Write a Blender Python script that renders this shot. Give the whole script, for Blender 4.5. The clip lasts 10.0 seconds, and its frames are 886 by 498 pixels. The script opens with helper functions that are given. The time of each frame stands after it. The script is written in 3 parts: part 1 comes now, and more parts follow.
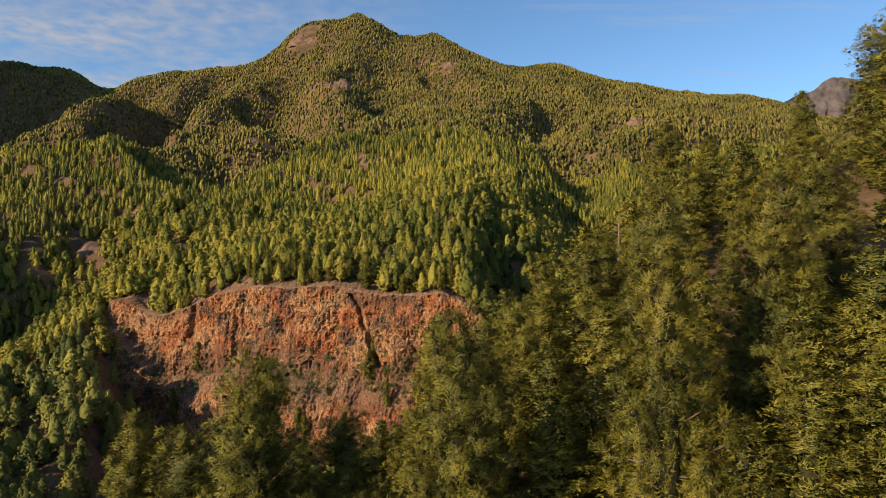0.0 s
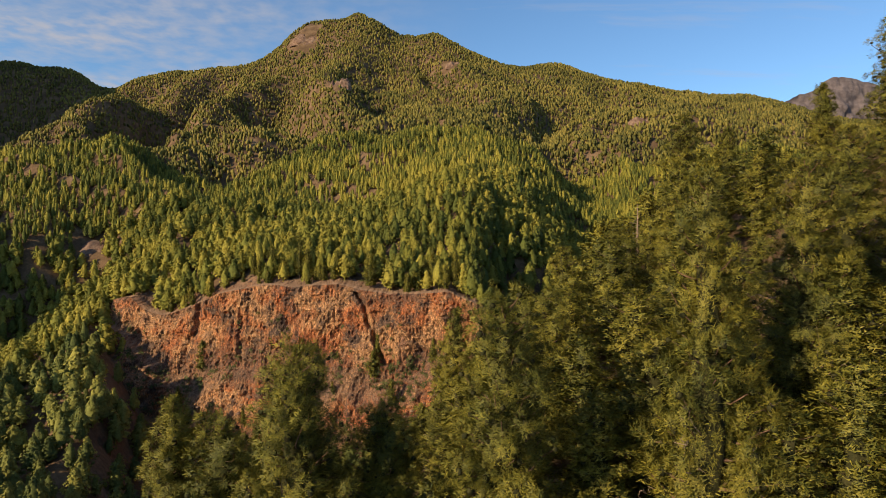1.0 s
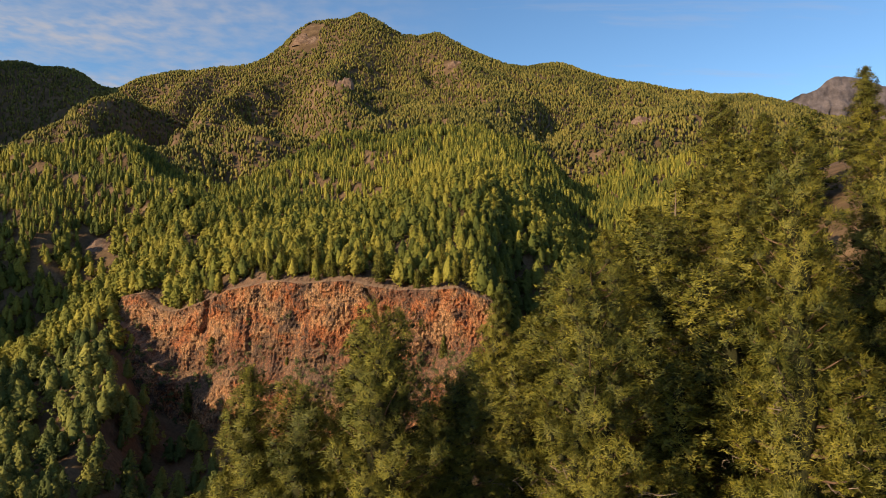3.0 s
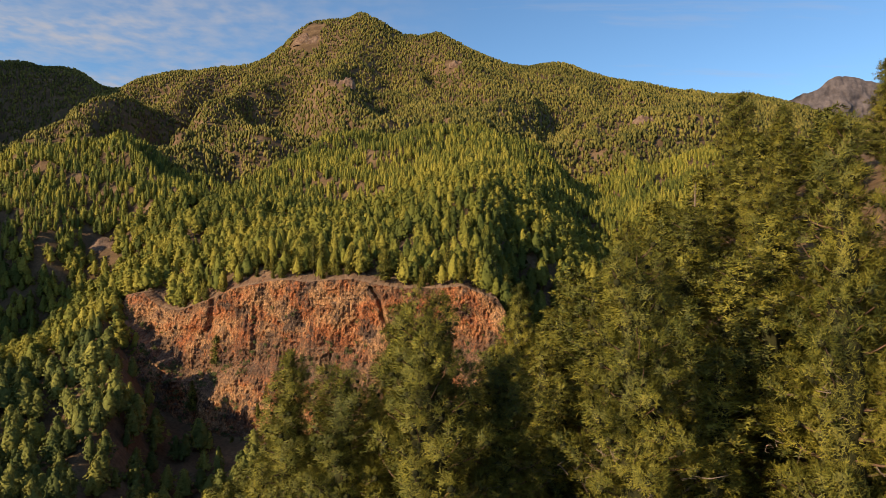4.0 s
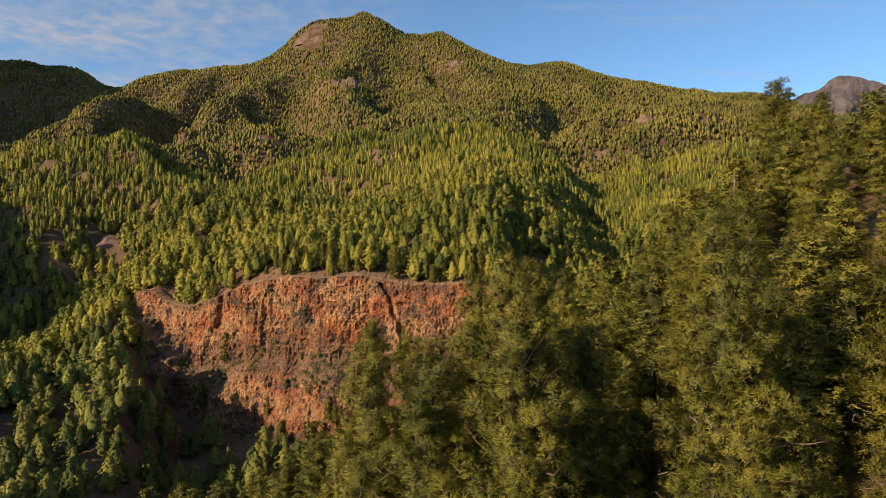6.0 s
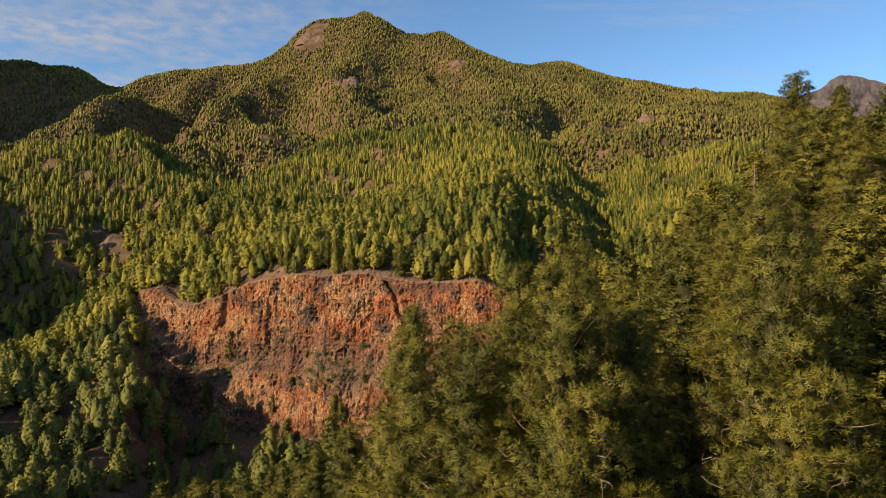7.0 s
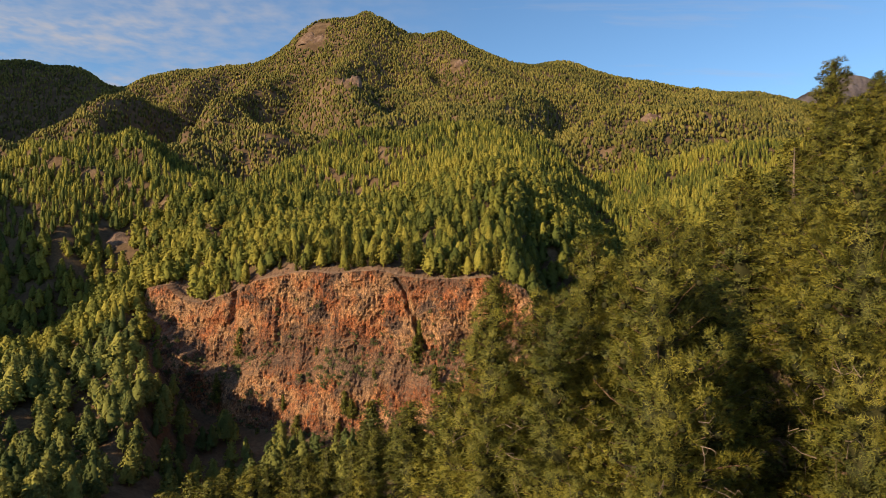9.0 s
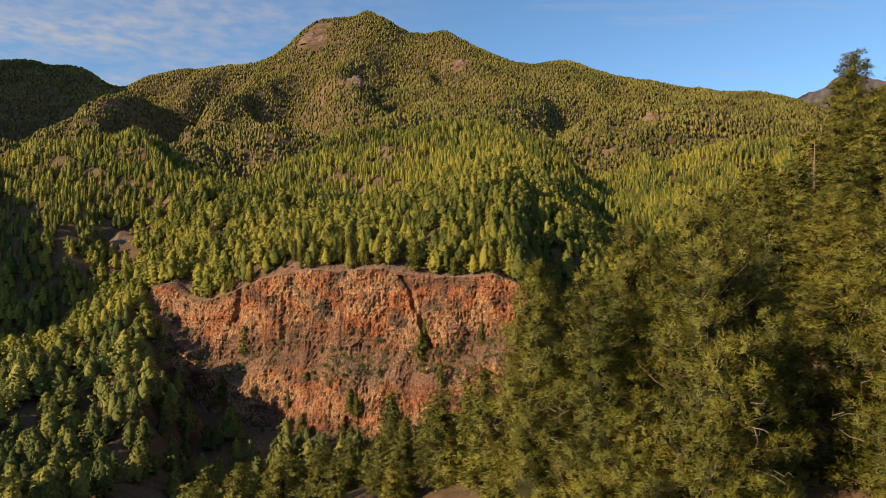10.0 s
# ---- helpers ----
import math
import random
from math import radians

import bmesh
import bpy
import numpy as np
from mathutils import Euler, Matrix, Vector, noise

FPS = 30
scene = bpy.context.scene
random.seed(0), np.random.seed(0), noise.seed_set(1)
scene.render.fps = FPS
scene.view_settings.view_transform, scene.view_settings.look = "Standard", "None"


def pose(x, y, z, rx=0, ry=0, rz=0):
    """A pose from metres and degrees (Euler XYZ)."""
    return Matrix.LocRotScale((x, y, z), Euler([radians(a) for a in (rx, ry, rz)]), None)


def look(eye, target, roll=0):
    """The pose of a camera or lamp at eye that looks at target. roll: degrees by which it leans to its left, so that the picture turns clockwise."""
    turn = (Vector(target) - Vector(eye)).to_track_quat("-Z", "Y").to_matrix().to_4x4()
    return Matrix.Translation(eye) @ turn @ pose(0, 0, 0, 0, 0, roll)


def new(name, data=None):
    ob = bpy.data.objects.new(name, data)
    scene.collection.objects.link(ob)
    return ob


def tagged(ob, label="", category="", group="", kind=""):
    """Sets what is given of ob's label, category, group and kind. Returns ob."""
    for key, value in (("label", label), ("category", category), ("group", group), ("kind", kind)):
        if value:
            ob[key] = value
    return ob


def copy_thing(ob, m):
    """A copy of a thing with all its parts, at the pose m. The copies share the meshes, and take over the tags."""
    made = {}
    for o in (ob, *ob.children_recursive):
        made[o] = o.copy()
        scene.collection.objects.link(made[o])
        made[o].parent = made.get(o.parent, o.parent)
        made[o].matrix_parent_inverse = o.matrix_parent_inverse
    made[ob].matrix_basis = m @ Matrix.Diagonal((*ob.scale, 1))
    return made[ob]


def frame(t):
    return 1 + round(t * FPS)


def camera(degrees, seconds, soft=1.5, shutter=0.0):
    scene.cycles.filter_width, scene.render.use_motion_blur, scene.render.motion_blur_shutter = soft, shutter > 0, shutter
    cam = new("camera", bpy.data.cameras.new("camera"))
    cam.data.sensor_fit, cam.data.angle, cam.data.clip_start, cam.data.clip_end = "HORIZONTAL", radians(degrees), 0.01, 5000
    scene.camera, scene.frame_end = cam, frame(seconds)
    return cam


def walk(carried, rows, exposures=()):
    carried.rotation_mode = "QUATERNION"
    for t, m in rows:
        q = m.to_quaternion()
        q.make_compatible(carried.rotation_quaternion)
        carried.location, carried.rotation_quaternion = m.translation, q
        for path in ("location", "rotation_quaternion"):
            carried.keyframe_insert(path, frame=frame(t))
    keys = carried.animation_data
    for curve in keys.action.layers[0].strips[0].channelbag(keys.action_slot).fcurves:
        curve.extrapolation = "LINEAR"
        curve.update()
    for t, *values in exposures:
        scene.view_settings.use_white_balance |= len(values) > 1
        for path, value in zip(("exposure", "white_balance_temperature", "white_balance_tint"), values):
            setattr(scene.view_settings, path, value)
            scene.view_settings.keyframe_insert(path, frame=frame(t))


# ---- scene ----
SPAN = 40.0  # metres of the whole flight
cam = camera(70.0, 10.0, soft=0.8, shutter=0.5)
ROWS = [
    (0.0, 0.0, 0.0, 0.0), (0.5, -0.0447, 0.0032, -0.0187), (1.0, -0.0901, 0.0061, -0.0363), (1.5, -0.135, 0.0097, -0.0537),
    (2.0, -0.1806, 0.0116, -0.0712), (2.5, -0.2268, 0.013, -0.0901), (4.0, -0.3676, 0.019, -0.144), (4.5, -0.4148, 0.0202, -0.1615),
    (5.0, -0.4619, 0.0223, -0.1787), (5.5, -0.509, 0.024, -0.1964), (7.0, -0.6531, 0.0294, -0.2495), (7.5, -0.7007, 0.0313, -0.2668),
    (8.0, -0.7479, 0.0342, -0.2841), (8.5, -0.7926, 0.0371, -0.3005), (9.0, -0.8396, 0.0406, -0.3177), (9.5, -0.8868, 0.0425, -0.3354),
    (10.0, -0.9343, 0.0464, -0.3551),
]
walk(cam, [(t, pose(SPAN * x, SPAN * y, 200 + SPAN * z, 90, 0, 0.036 * t)) for t, x, y, z in ROWS])

# ---- light ----
SUN = Vector((-0.75, -0.58, 0.40)).normalized()  # from the place towards the sun
world = bpy.data.worlds.new("world")
scene.world = world
world.use_nodes = True
scene.view_settings.exposure = 0.38


def wire(tree, kind, place=None, **values):
    n = tree.nodes.new(kind)
    for key, value in values.items():
        n.inputs[key].default_value = value
    return n


def build_sky():
    tree = world.node_tree
    tree.nodes.clear()
    out = tree.nodes.new("ShaderNodeOutputWorld")
    bg = tree.nodes.new("ShaderNodeBackground")
    sky = tree.nodes.new("ShaderNodeTexSky")
    sky.sky_type, sky.sun_disc = "NISHITA", False
    sky.sun_elevation = math.asin(SUN.z)
    sky.sun_rotation = math.atan2(SUN.x, SUN.y)
    sky.air_density, sky.dust_density, sky.ozone_density = 1.0, 0.1, 4.0
    sky.altitude = 900
    bg.inputs["Strength"].default_value = 0.12
    # thin altocumulus drawn out over one side of the sky, and a few wisps
    coord = tree.nodes.new("ShaderNodeTexCoord")
    sep = tree.nodes.new("ShaderNodeSeparateXYZ")
    tree.links.new(coord.outputs["Generated"], sep.inputs[0])

    def math_node(op, a, b):
        m = tree.nodes.new("ShaderNodeMath")
        m.operation = op
        for i, v in enumerate((a, b)):
            if isinstance(v, (int, float)):
                m.inputs[i].default_value = v
            else:
                tree.links.new(v, m.inputs[i])
        return m.outputs[0]

    zz = math_node("ADD", sep.outputs["Z"], 0.06)
    px = math_node("DIVIDE", sep.outputs["X"], zz)
    py = math_node("DIVIDE", sep.outputs["Y"], zz)
    com = tree.nodes.new("ShaderNodeCombineXYZ")
    tree.links.new(px, com.inputs[0])
    tree.links.new(py, com.inputs[1])

    def cloud(scale, detail, lo, hi, stretch=(1, 1, 1), turn=0.0, rough=0.55):
        mp = tree.nodes.new("ShaderNodeMapping")
        mp.inputs["Scale"].default_value = stretch
        mp.inputs["Rotation"].default_value = (0, 0, turn)
        tree.links.new(com.outputs[0], mp.inputs[0])
        nz = wire(tree, "ShaderNodeTexNoise", Scale=scale, Detail=detail, Roughness=rough)
        tree.links.new(mp.outputs[0], nz.inputs["Vector"])
        mr = wire(tree, "ShaderNodeMapRange", **{"From Min": lo, "From Max": hi})
        mr.clamp = True
        tree.links.new(nz.outputs["Fac"], mr.inputs[0])
        return mr.outputs[0]

    cells = cloud(13.0, 3, 0.36, 0.66, (0.9, 0.8, 1), -0.12, 0.5)
    veil = cloud(1.6, 5, 0.34, 0.66, (0.5, 1, 1), -0.1)
    side = wire(tree, "ShaderNodeMapRange", **{"From Min": 0.05, "From Max": -0.55})
    tree.links.new(sep.outputs["X"], side.inputs[0])
    west = math_node("MULTIPLY", math_node("ADD", math_node("MULTIPLY", math_node("MULTIPLY", cells, math_node("ADD", veil, 0.35)), 0.6), math_node("MULTIPLY", veil, 0.35)), side.outputs[0])
    wisps = math_node("MULTIPLY", cloud(1.1, 6, 0.55, 0.8, (0.35, 1.6, 1), 0.25, 0.62), 0.8)
    amount = math_node("MINIMUM", math_node("MAXIMUM", west, wisps), 0.8)
    mix = tree.nodes.new("ShaderNodeMix")
    mix.data_type = "RGBA"
    tree.links.new(amount, mix.inputs["Factor"])
    blue = tree.nodes.new("ShaderNodeMix")
    blue.data_type, blue.blend_type = "RGBA", "MULTIPLY"
    blue.inputs["Factor"].default_value = 1.0
    tree.links.new(sky.outputs[0], blue.inputs["A"])
    blue.inputs["B"].default_value = (0.97, 1.06, 1.05, 1)
    tree.links.new(blue.outputs["Result"], mix.inputs["A"])
    mix.inputs["B"].default_value = (3.2, 3.15, 3.4, 1)
    tree.links.new(mix.outputs["Result"], bg.inputs["Color"])
    tree.links.new(bg.outputs[0], out.inputs[0])


build_sky()
sun = new("sun", bpy.data.lights.new("sun", "SUN"))
sun.data.energy, sun.data.angle, sun.data.color = 5.0, radians(0.6), (1.0, 0.79, 0.52)
sun.matrix_world = look((0, 0, 900), Vector((0, 0, 900)) - SUN)


# ---- materials ----
def material(name, colours, scale=1.0, rough=0.9, bump=0.0, bump_scale=4.0, island=0.0, leaf=0.0, second=None, tint=False):
    """Colours along a noise ramp at one scale, a second noise that darkens and lightens, and a fine bump."""
    mat = bpy.data.materials.new(name)
    mat.use_nodes = True
    tree = mat.node_tree
    tree.nodes.clear()
    link = tree.links.new
    out = tree.nodes.new("ShaderNodeOutputMaterial")
    geo = tree.nodes.new("ShaderNodeNewGeometry")
    big = wire(tree, "ShaderNodeTexNoise", Scale=scale, Detail=6, Roughness=0.62)
    link(geo.outputs["Position"], big.inputs["Vector"])
    ramp = tree.nodes.new("ShaderNodeValToRGB")
    els = ramp.color_ramp.elements
    while len(els) < len(colours):
        els.new(0.5)
    for i, c in enumerate(colours):
        els[i].position = 0.3 + 0.4 * i / max(1, len(colours) - 1)
        els[i].color = (*c, 1)
    value = big.outputs["Fac"]
    if island or tint:
        if tint:
            src = tree.nodes.new("ShaderNodeAttribute")
            src.attribute_name = "tint"
            rnd = src.outputs["Fac"]
        else:
            rnd = geo.outputs["Random Per Island"]
        mr = wire(tree, "ShaderNodeMapRange", **{"To Min": -0.5 * (island or 0.5), "To Max": 0.5 * (island or 0.5)})
        link(rnd, mr.inputs[0])
        add = tree.nodes.new("ShaderNodeMath")
        link(big.outputs["Fac"], add.inputs[0])
        link(mr.outputs[0], add.inputs[1])
        value = add.outputs[0]
    link(value, ramp.inputs[0])
    fine = wire(tree, "ShaderNodeTexNoise", Scale=bump_scale, Detail=7, Roughness=0.65)
    link(geo.outputs["Position"], fine.inputs["Vector"])
    vary = wire(tree, "ShaderNodeMapRange", **{"From Min": 0.3, "From Max": 0.7, "To Min": 0.62, "To Max": 1.3})
    link(fine.outputs["Fac"], vary.inputs[0])
    mul = tree.nodes.new("ShaderNodeMix")
    mul.data_type, mul.blend_type = "RGBA", "MULTIPLY"
    mul.inputs["Factor"].default_value = 1.0
    link(ramp.outputs[0], mul.inputs["A"])
    link(vary.outputs[0], mul.inputs["B"])
    colour = mul.outputs["Result"]
    bsdf = wire(tree, "ShaderNodeBsdfPrincipled", Roughness=rough)
    bsdf.inputs["Specular IOR Level"].default_value = 0.2
    link(colour, bsdf.inputs["Base Color"])
    if bump:
        b = wire(tree, "ShaderNodeBump", Strength=1.0, Distance=bump)
        link(fine.outputs["Fac"], b.inputs["Height"])
        link(b.outputs[0], bsdf.inputs["Normal"])
    last = bsdf.outputs[0]
    if leaf:
        tr = tree.nodes.new("ShaderNodeBsdfTranslucent")
        link(colour, tr.inputs["Color"])
        ms = tree.nodes.new("ShaderNodeMixShader")
        ms.inputs[0].default_value = leaf
        link(last, ms.inputs[1])
        link(tr.outputs[0], ms.inputs[2])
        last = ms.outputs[0]
    link(last, out.inputs[0])
    return mat


M_GROUND = material("dry_forest_floor", [(0.075, 0.046, 0.025), (0.13, 0.08, 0.042), (0.21, 0.135, 0.075)], 0.02, 0.95, 0.6, 0.35)
M_NEEDLES = material("pine_needles", [(0.052, 0.062, 0.011), (0.137, 0.129, 0.018), (0.265, 0.222, 0.028)], 0.12, 0.6, 0, 0.9, island=0.3, leaf=0.08)
M_FOREST = material("pine_forest", [(0.10, 0.115, 0.023), (0.215, 0.205, 0.032), (0.34, 0.288, 0.046)], 0.004, 0.8, 0.5, 0.6, tint=True, island=0.45, leaf=0.2)
# browner and darker than pine_forest, for the upper slopes
M_OLIVEFOREST = material("olive_high_pine_forest", [(0.082, 0.08, 0.02), (0.165, 0.145, 0.03), (0.25, 0.2, 0.046)], 0.003, 0.8, 0.5, 0.3, tint=True, island=0.4, leaf=0.15)
# pine_forest made greener, and darker because the sun reaches the spur weakly
M_DIMFOREST = material("dimmed_green_pine_forest", [(0.09, 0.108, 0.027), (0.18, 0.182, 0.04), (0.285, 0.26, 0.052)], 0.01, 0.8, 0.5, 0.6, tint=True, island=0.45, leaf=0.15)
M_SHRUB = material("dusty_shrub_leaves", [(0.05, 0.06, 0.02), (0.10, 0.11, 0.035), (0.16, 0.15, 0.06)], 0.2, 0.8, 0, 1.0, island=0.3, leaf=0.2)
M_BARK = material("pine_bark", [(0.06, 0.035, 0.022), (0.15, 0.085, 0.05), (0.22, 0.15, 0.1)], 1.5, 0.9, 0.05, 9.0)
# Near-black filler in each crown, put there as the shade between puffs
M_CROWNSHADE = material("crown_shade_filler", [(0.022, 0.024, 0.008), (0.04, 0.038, 0.012), (0.055, 0.048, 0.018)], 1.2, 0.95, 0.05, 6.0)
M_DEADWOOD = material("bleached_dead_wood", [(0.16, 0.11, 0.08), (0.3, 0.22, 0.16)], 2.0, 0.85, 0.02, 9.0)
M_ROCK = material("weathered_grey_lava_rock", [(0.085, 0.05, 0.036), (0.18, 0.11, 0.075), (0.28, 0.19, 0.13)], 0.05, 0.92, 1.2, 0.5)
M_FARROCK = material("bare_mountain_rock", [(0.09, 0.075, 0.08), (0.17, 0.135, 0.13)], 0.006, 0.95, 8.0, 0.03)


def cliff_material():
    """Red and ochre tuff in rough level bands, grey-brown weathered crust, dark streaks and scree."""
    mat = material("red_volcanic_tuff", [(0.17, 0.065, 0.04), (0.50, 0.16, 0.055), (0.62, 0.33, 0.15), (0.34, 0.17, 0.10)], 0.035, 0.95, 2.2, 0.6)
    tree = mat.node_tree
    link = tree.links.new
    geo = next(n for n in tree.nodes if n.bl_idname == "ShaderNodeNewGeometry")
    bsdf = next(n for n in tree.nodes if n.bl_idname == "ShaderNodeBsdfPrincipled")
    colour = bsdf.inputs["Base Color"].links[0].from_socket

    def patchy(stretch, scale, lo, hi):
        mp = tree.nodes.new("ShaderNodeMapping")
        mp.inputs["Scale"].default_value = stretch
        link(geo.outputs["Position"], mp.inputs[0])
        nz = wire(tree, "ShaderNodeTexNoise", Scale=scale, Detail=8, Roughness=0.68)
        link(mp.outputs[0], nz.inputs["Vector"])
        mr = wire(tree, "ShaderNodeMapRange", **{"From Min": lo, "From Max": hi})
        link(nz.outputs["Fac"], mr.inputs[0])
        return mr.outputs[0]

    for stretch, scale, lo, hi, tone in (
        ((1, 1, 1.1), 0.06, 0.50, 0.62, (0.105, 0.066, 0.05, 1)),
        ((1, 1, 0.45), 0.28, 0.52, 0.66, (0.06, 0.038, 0.03, 1)),
        ((1, 1, 1), 0.45, 0.57, 0.70, (0.48, 0.31, 0.19, 1)),
    ):
        mix = tree.nodes.new("ShaderNodeMix")
        mix.data_type = "RGBA"
        link(patchy(stretch, scale, lo, hi), mix.inputs["Factor"])
        link(colour, mix.inputs["A"])
        mix.inputs["B"].default_value = tone
        colour = mix.outputs["Result"]
    # crack network: the shade down the cracks is drawn as dark lines
    mp = tree.nodes.new("ShaderNodeMapping")
    mp.inputs["Scale"].default_value = (1, 1, 0.4)
    link(geo.outputs["Position"], mp.inputs[0])
    warp = wire(tree, "ShaderNodeTexNoise", Scale=0.4, Detail=4)
    link(mp.outputs[0], warp.inputs["Vector"])
    bent = tree.nodes.new("ShaderNodeVectorMath")
    bent.operation = "MULTIPLY_ADD"
    link(warp.outputs["Color"], bent.inputs[0])
    bent.inputs[1].default_value = (2.4, 2.4, 2.4)
    link(mp.outputs[0], bent.inputs[2])
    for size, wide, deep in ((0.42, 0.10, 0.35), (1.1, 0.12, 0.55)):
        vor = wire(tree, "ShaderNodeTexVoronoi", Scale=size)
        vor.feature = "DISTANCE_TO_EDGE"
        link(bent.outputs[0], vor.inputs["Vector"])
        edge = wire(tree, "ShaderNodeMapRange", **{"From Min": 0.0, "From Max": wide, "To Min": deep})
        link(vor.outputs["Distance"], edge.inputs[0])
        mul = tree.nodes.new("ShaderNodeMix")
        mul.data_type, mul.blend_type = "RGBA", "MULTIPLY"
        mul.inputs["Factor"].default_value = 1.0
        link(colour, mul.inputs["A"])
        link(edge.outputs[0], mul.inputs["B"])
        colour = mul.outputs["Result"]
    # beds from the rim down: grey crust, red tuff, a shelf of grey rubble, red tuff again, brown scree
    bed = tree.nodes.new("ShaderNodeAttribute")
    bed.attribute_name = "tint"
    wob = tree.nodes.new("ShaderNodeMath")
    wob.operation = "MULTIPLY_ADD"
    link(patchy((1, 1, 1.5), 0.05, 0.25, 0.75), wob.inputs[0])
    wob.inputs[1].default_value = 0.16
    link(bed.outputs["Fac"], wob.inputs[2])
    ramp = tree.nodes.new("ShaderNodeValToRGB")
    els = ramp.color_ramp.elements
    beds = ((0.08, 0.75), (0.14, 0.12), (0.42, 0.2), (0.52, 0.85), (0.66, 0.8), (0.74, 0.15), (0.9, 0.3), (1.0, 0.9))
    while len(els) < len(beds):
        els.new(0.5)
    for i, (at, grey) in enumerate(beds):
        els[i].position, els[i].color = at, (grey, grey, grey, 1)
    link(wob.outputs[0], ramp.inputs[0])
    spots = tree.nodes.new("ShaderNodeMath")
    spots.operation = "MULTIPLY"
    link(ramp.outputs[0], spots.inputs[0])
    link(patchy((1, 1, 0.8), 0.5, 0.30, 0.52), spots.inputs[1])
    mix = tree.nodes.new("ShaderNodeMix")
    mix.data_type = "RGBA"
    link(spots.outputs[0], mix.inputs["Factor"])
    link(colour, mix.inputs["A"])
    mix.inputs["B"].default_value = (0.115, 0.072, 0.05, 1)
    colour = mix.outputs["Result"]
    # small crevices: their shade goes into the colour, rock between is lightened
    crevice = tree.nodes.new("ShaderNodeMix")
    crevice.data_type, crevice.blend_type = "RGBA", "MULTIPLY"
    crevice.inputs["Factor"].default_value = 1.0
    crevice_tone = tree.nodes.new("ShaderNodeMapRange")
    crevice_tone.inputs["To Min"].default_value, crevice_tone.inputs["To Max"].default_value = 0.5, 1.5
    link(patchy((1, 1, 0.6), 1.3, 0.36, 0.62), crevice_tone.inputs[0])
    link(colour, crevice.inputs["A"])
    link(crevice_tone.outputs[0], crevice.inputs["B"])
    colour = crevice.outputs["Result"]
    # scree and dust settle where the rock lies back
    sep = tree.nodes.new("ShaderNodeSeparateXYZ")
    link(geo.outputs["True Normal"], sep.inputs[0])
    mr = wire(tree, "ShaderNodeMapRange", **{"From Min": 0.68, "From Max": 0.95})
    link(sep.outputs["Z"], mr.inputs[0])
    mix = tree.nodes.new("ShaderNodeMix")
    mix.data_type = "RGBA"
    link(mr.outputs[0], mix.inputs["Factor"])
    link(colour, mix.inputs["A"])
    mix.inputs["B"].default_value = (0.27, 0.165, 0.10, 1)
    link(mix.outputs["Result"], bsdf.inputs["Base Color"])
    return mat


M_CLIFF = cliff_material()


# ---- mesh helpers ----
def mesh_object(name, verts, faces, mat, smooth=False, tint=None, parent=None, normals=None):
    """One mesh object from arrays: verts (n,3), faces (m,3) or (m,4)."""
    verts, faces = np.asarray(verts, dtype=np.float32), np.asarray(faces, dtype=np.int32)
    me = bpy.data.meshes.new(name)
    k = faces.shape[1]
    me.vertices.add(len(verts))
    me.vertices.foreach_set("co", verts.ravel())
    me.loops.add(faces.size)
    me.loops.foreach_set("vertex_index", faces.ravel())
    me.polygons.add(len(faces))
    me.polygons.foreach_set("loop_start", np.arange(0, faces.size, k, dtype=np.int32))
    if smooth:
        me.polygons.foreach_set("use_smooth", np.ones(len(faces), dtype=bool))
    me.update(calc_edges=True)
    if tint is not None:
        at = me.attributes.new("tint", "FLOAT", "POINT")
        at.data.foreach_set("value", np.asarray(tint, dtype=np.float32))
    if normals is not None:
        me.polygons.foreach_set("use_smooth", np.ones(len(faces), dtype=bool))
        me.normals_split_custom_set_from_vertices(np.asarray(normals, dtype=np.float32))
    me.materials.append(mat)
    ob = new(name, me)
    ob.parent = parent
    return ob


def lattice(rows, cols):
    i = np.arange(rows - 1)[:, None] * cols + np.arange(cols - 1)[None, :]
    return np.stack([i, i + 1, i + cols + 1, i + cols], -1).reshape(-1, 4)


def value_noise(x, y, seed):
    """Smooth lattice noise, -1 to 1, over arrays."""
    xi, yi = np.floor(x).astype(np.int64), np.floor(y).astype(np.int64)
    fx, fy = x - xi, y - yi
    fx, fy = fx * fx * (3 - 2 * fx), fy * fy * (3 - 2 * fy)

    def corner(a, b):
        h = (a * 374761393 + b * 668265263 + seed * 1442695041) & 0x7FFFFFFF
        h = ((h ^ (h >> 13)) * 1274126177) & 0x7FFFFFFF
        return ((h ^ (h >> 16)) & 0xFFFF) / 32767.5 - 1

    return (corner(xi, yi) * (1 - fx) + corner(xi + 1, yi) * fx) * (1 - fy) + (corner(xi, yi + 1) * (1 - fx) + corner(xi + 1, yi + 1) * fx) * fy


def fractal(x, y, seed, octaves=5, gain=0.5):
    total, amp, f = 0, 1.0, 1.0
    for k in range(octaves):
        total = total + amp * value_noise(x * f + 17.3 * k, y * f - 9.1 * k, seed + k)
        amp, f = amp * gain, f * 2.03
    return total


def ridged(x, y, seed, octaves=4):
    total, amp, f = 0, 1.0, 1.0
    for k in range(octaves):
        total = total + amp * (1 - 2 * np.abs(value_noise(x * f + 5.7 * k, y * f + 3.3 * k, seed + k)))
        amp, f = amp * 0.5, f * 2.1
    return total


# ---- the lie of the land: crests, slopes and gullies as lines of x, y, z ----
LAND = {
    "west_hill_crest": [(-3047, 3300, 1234), (-2744, 3400, 1229), (-2380, 3400, 1150), (-2107, 3450, 1150), (-1856, 3500, 1062)],
    "hollow_behind_west_spur": [(-2168, 2600, 342), (-1794, 2700, 468), (-1725, 3000, 685)],
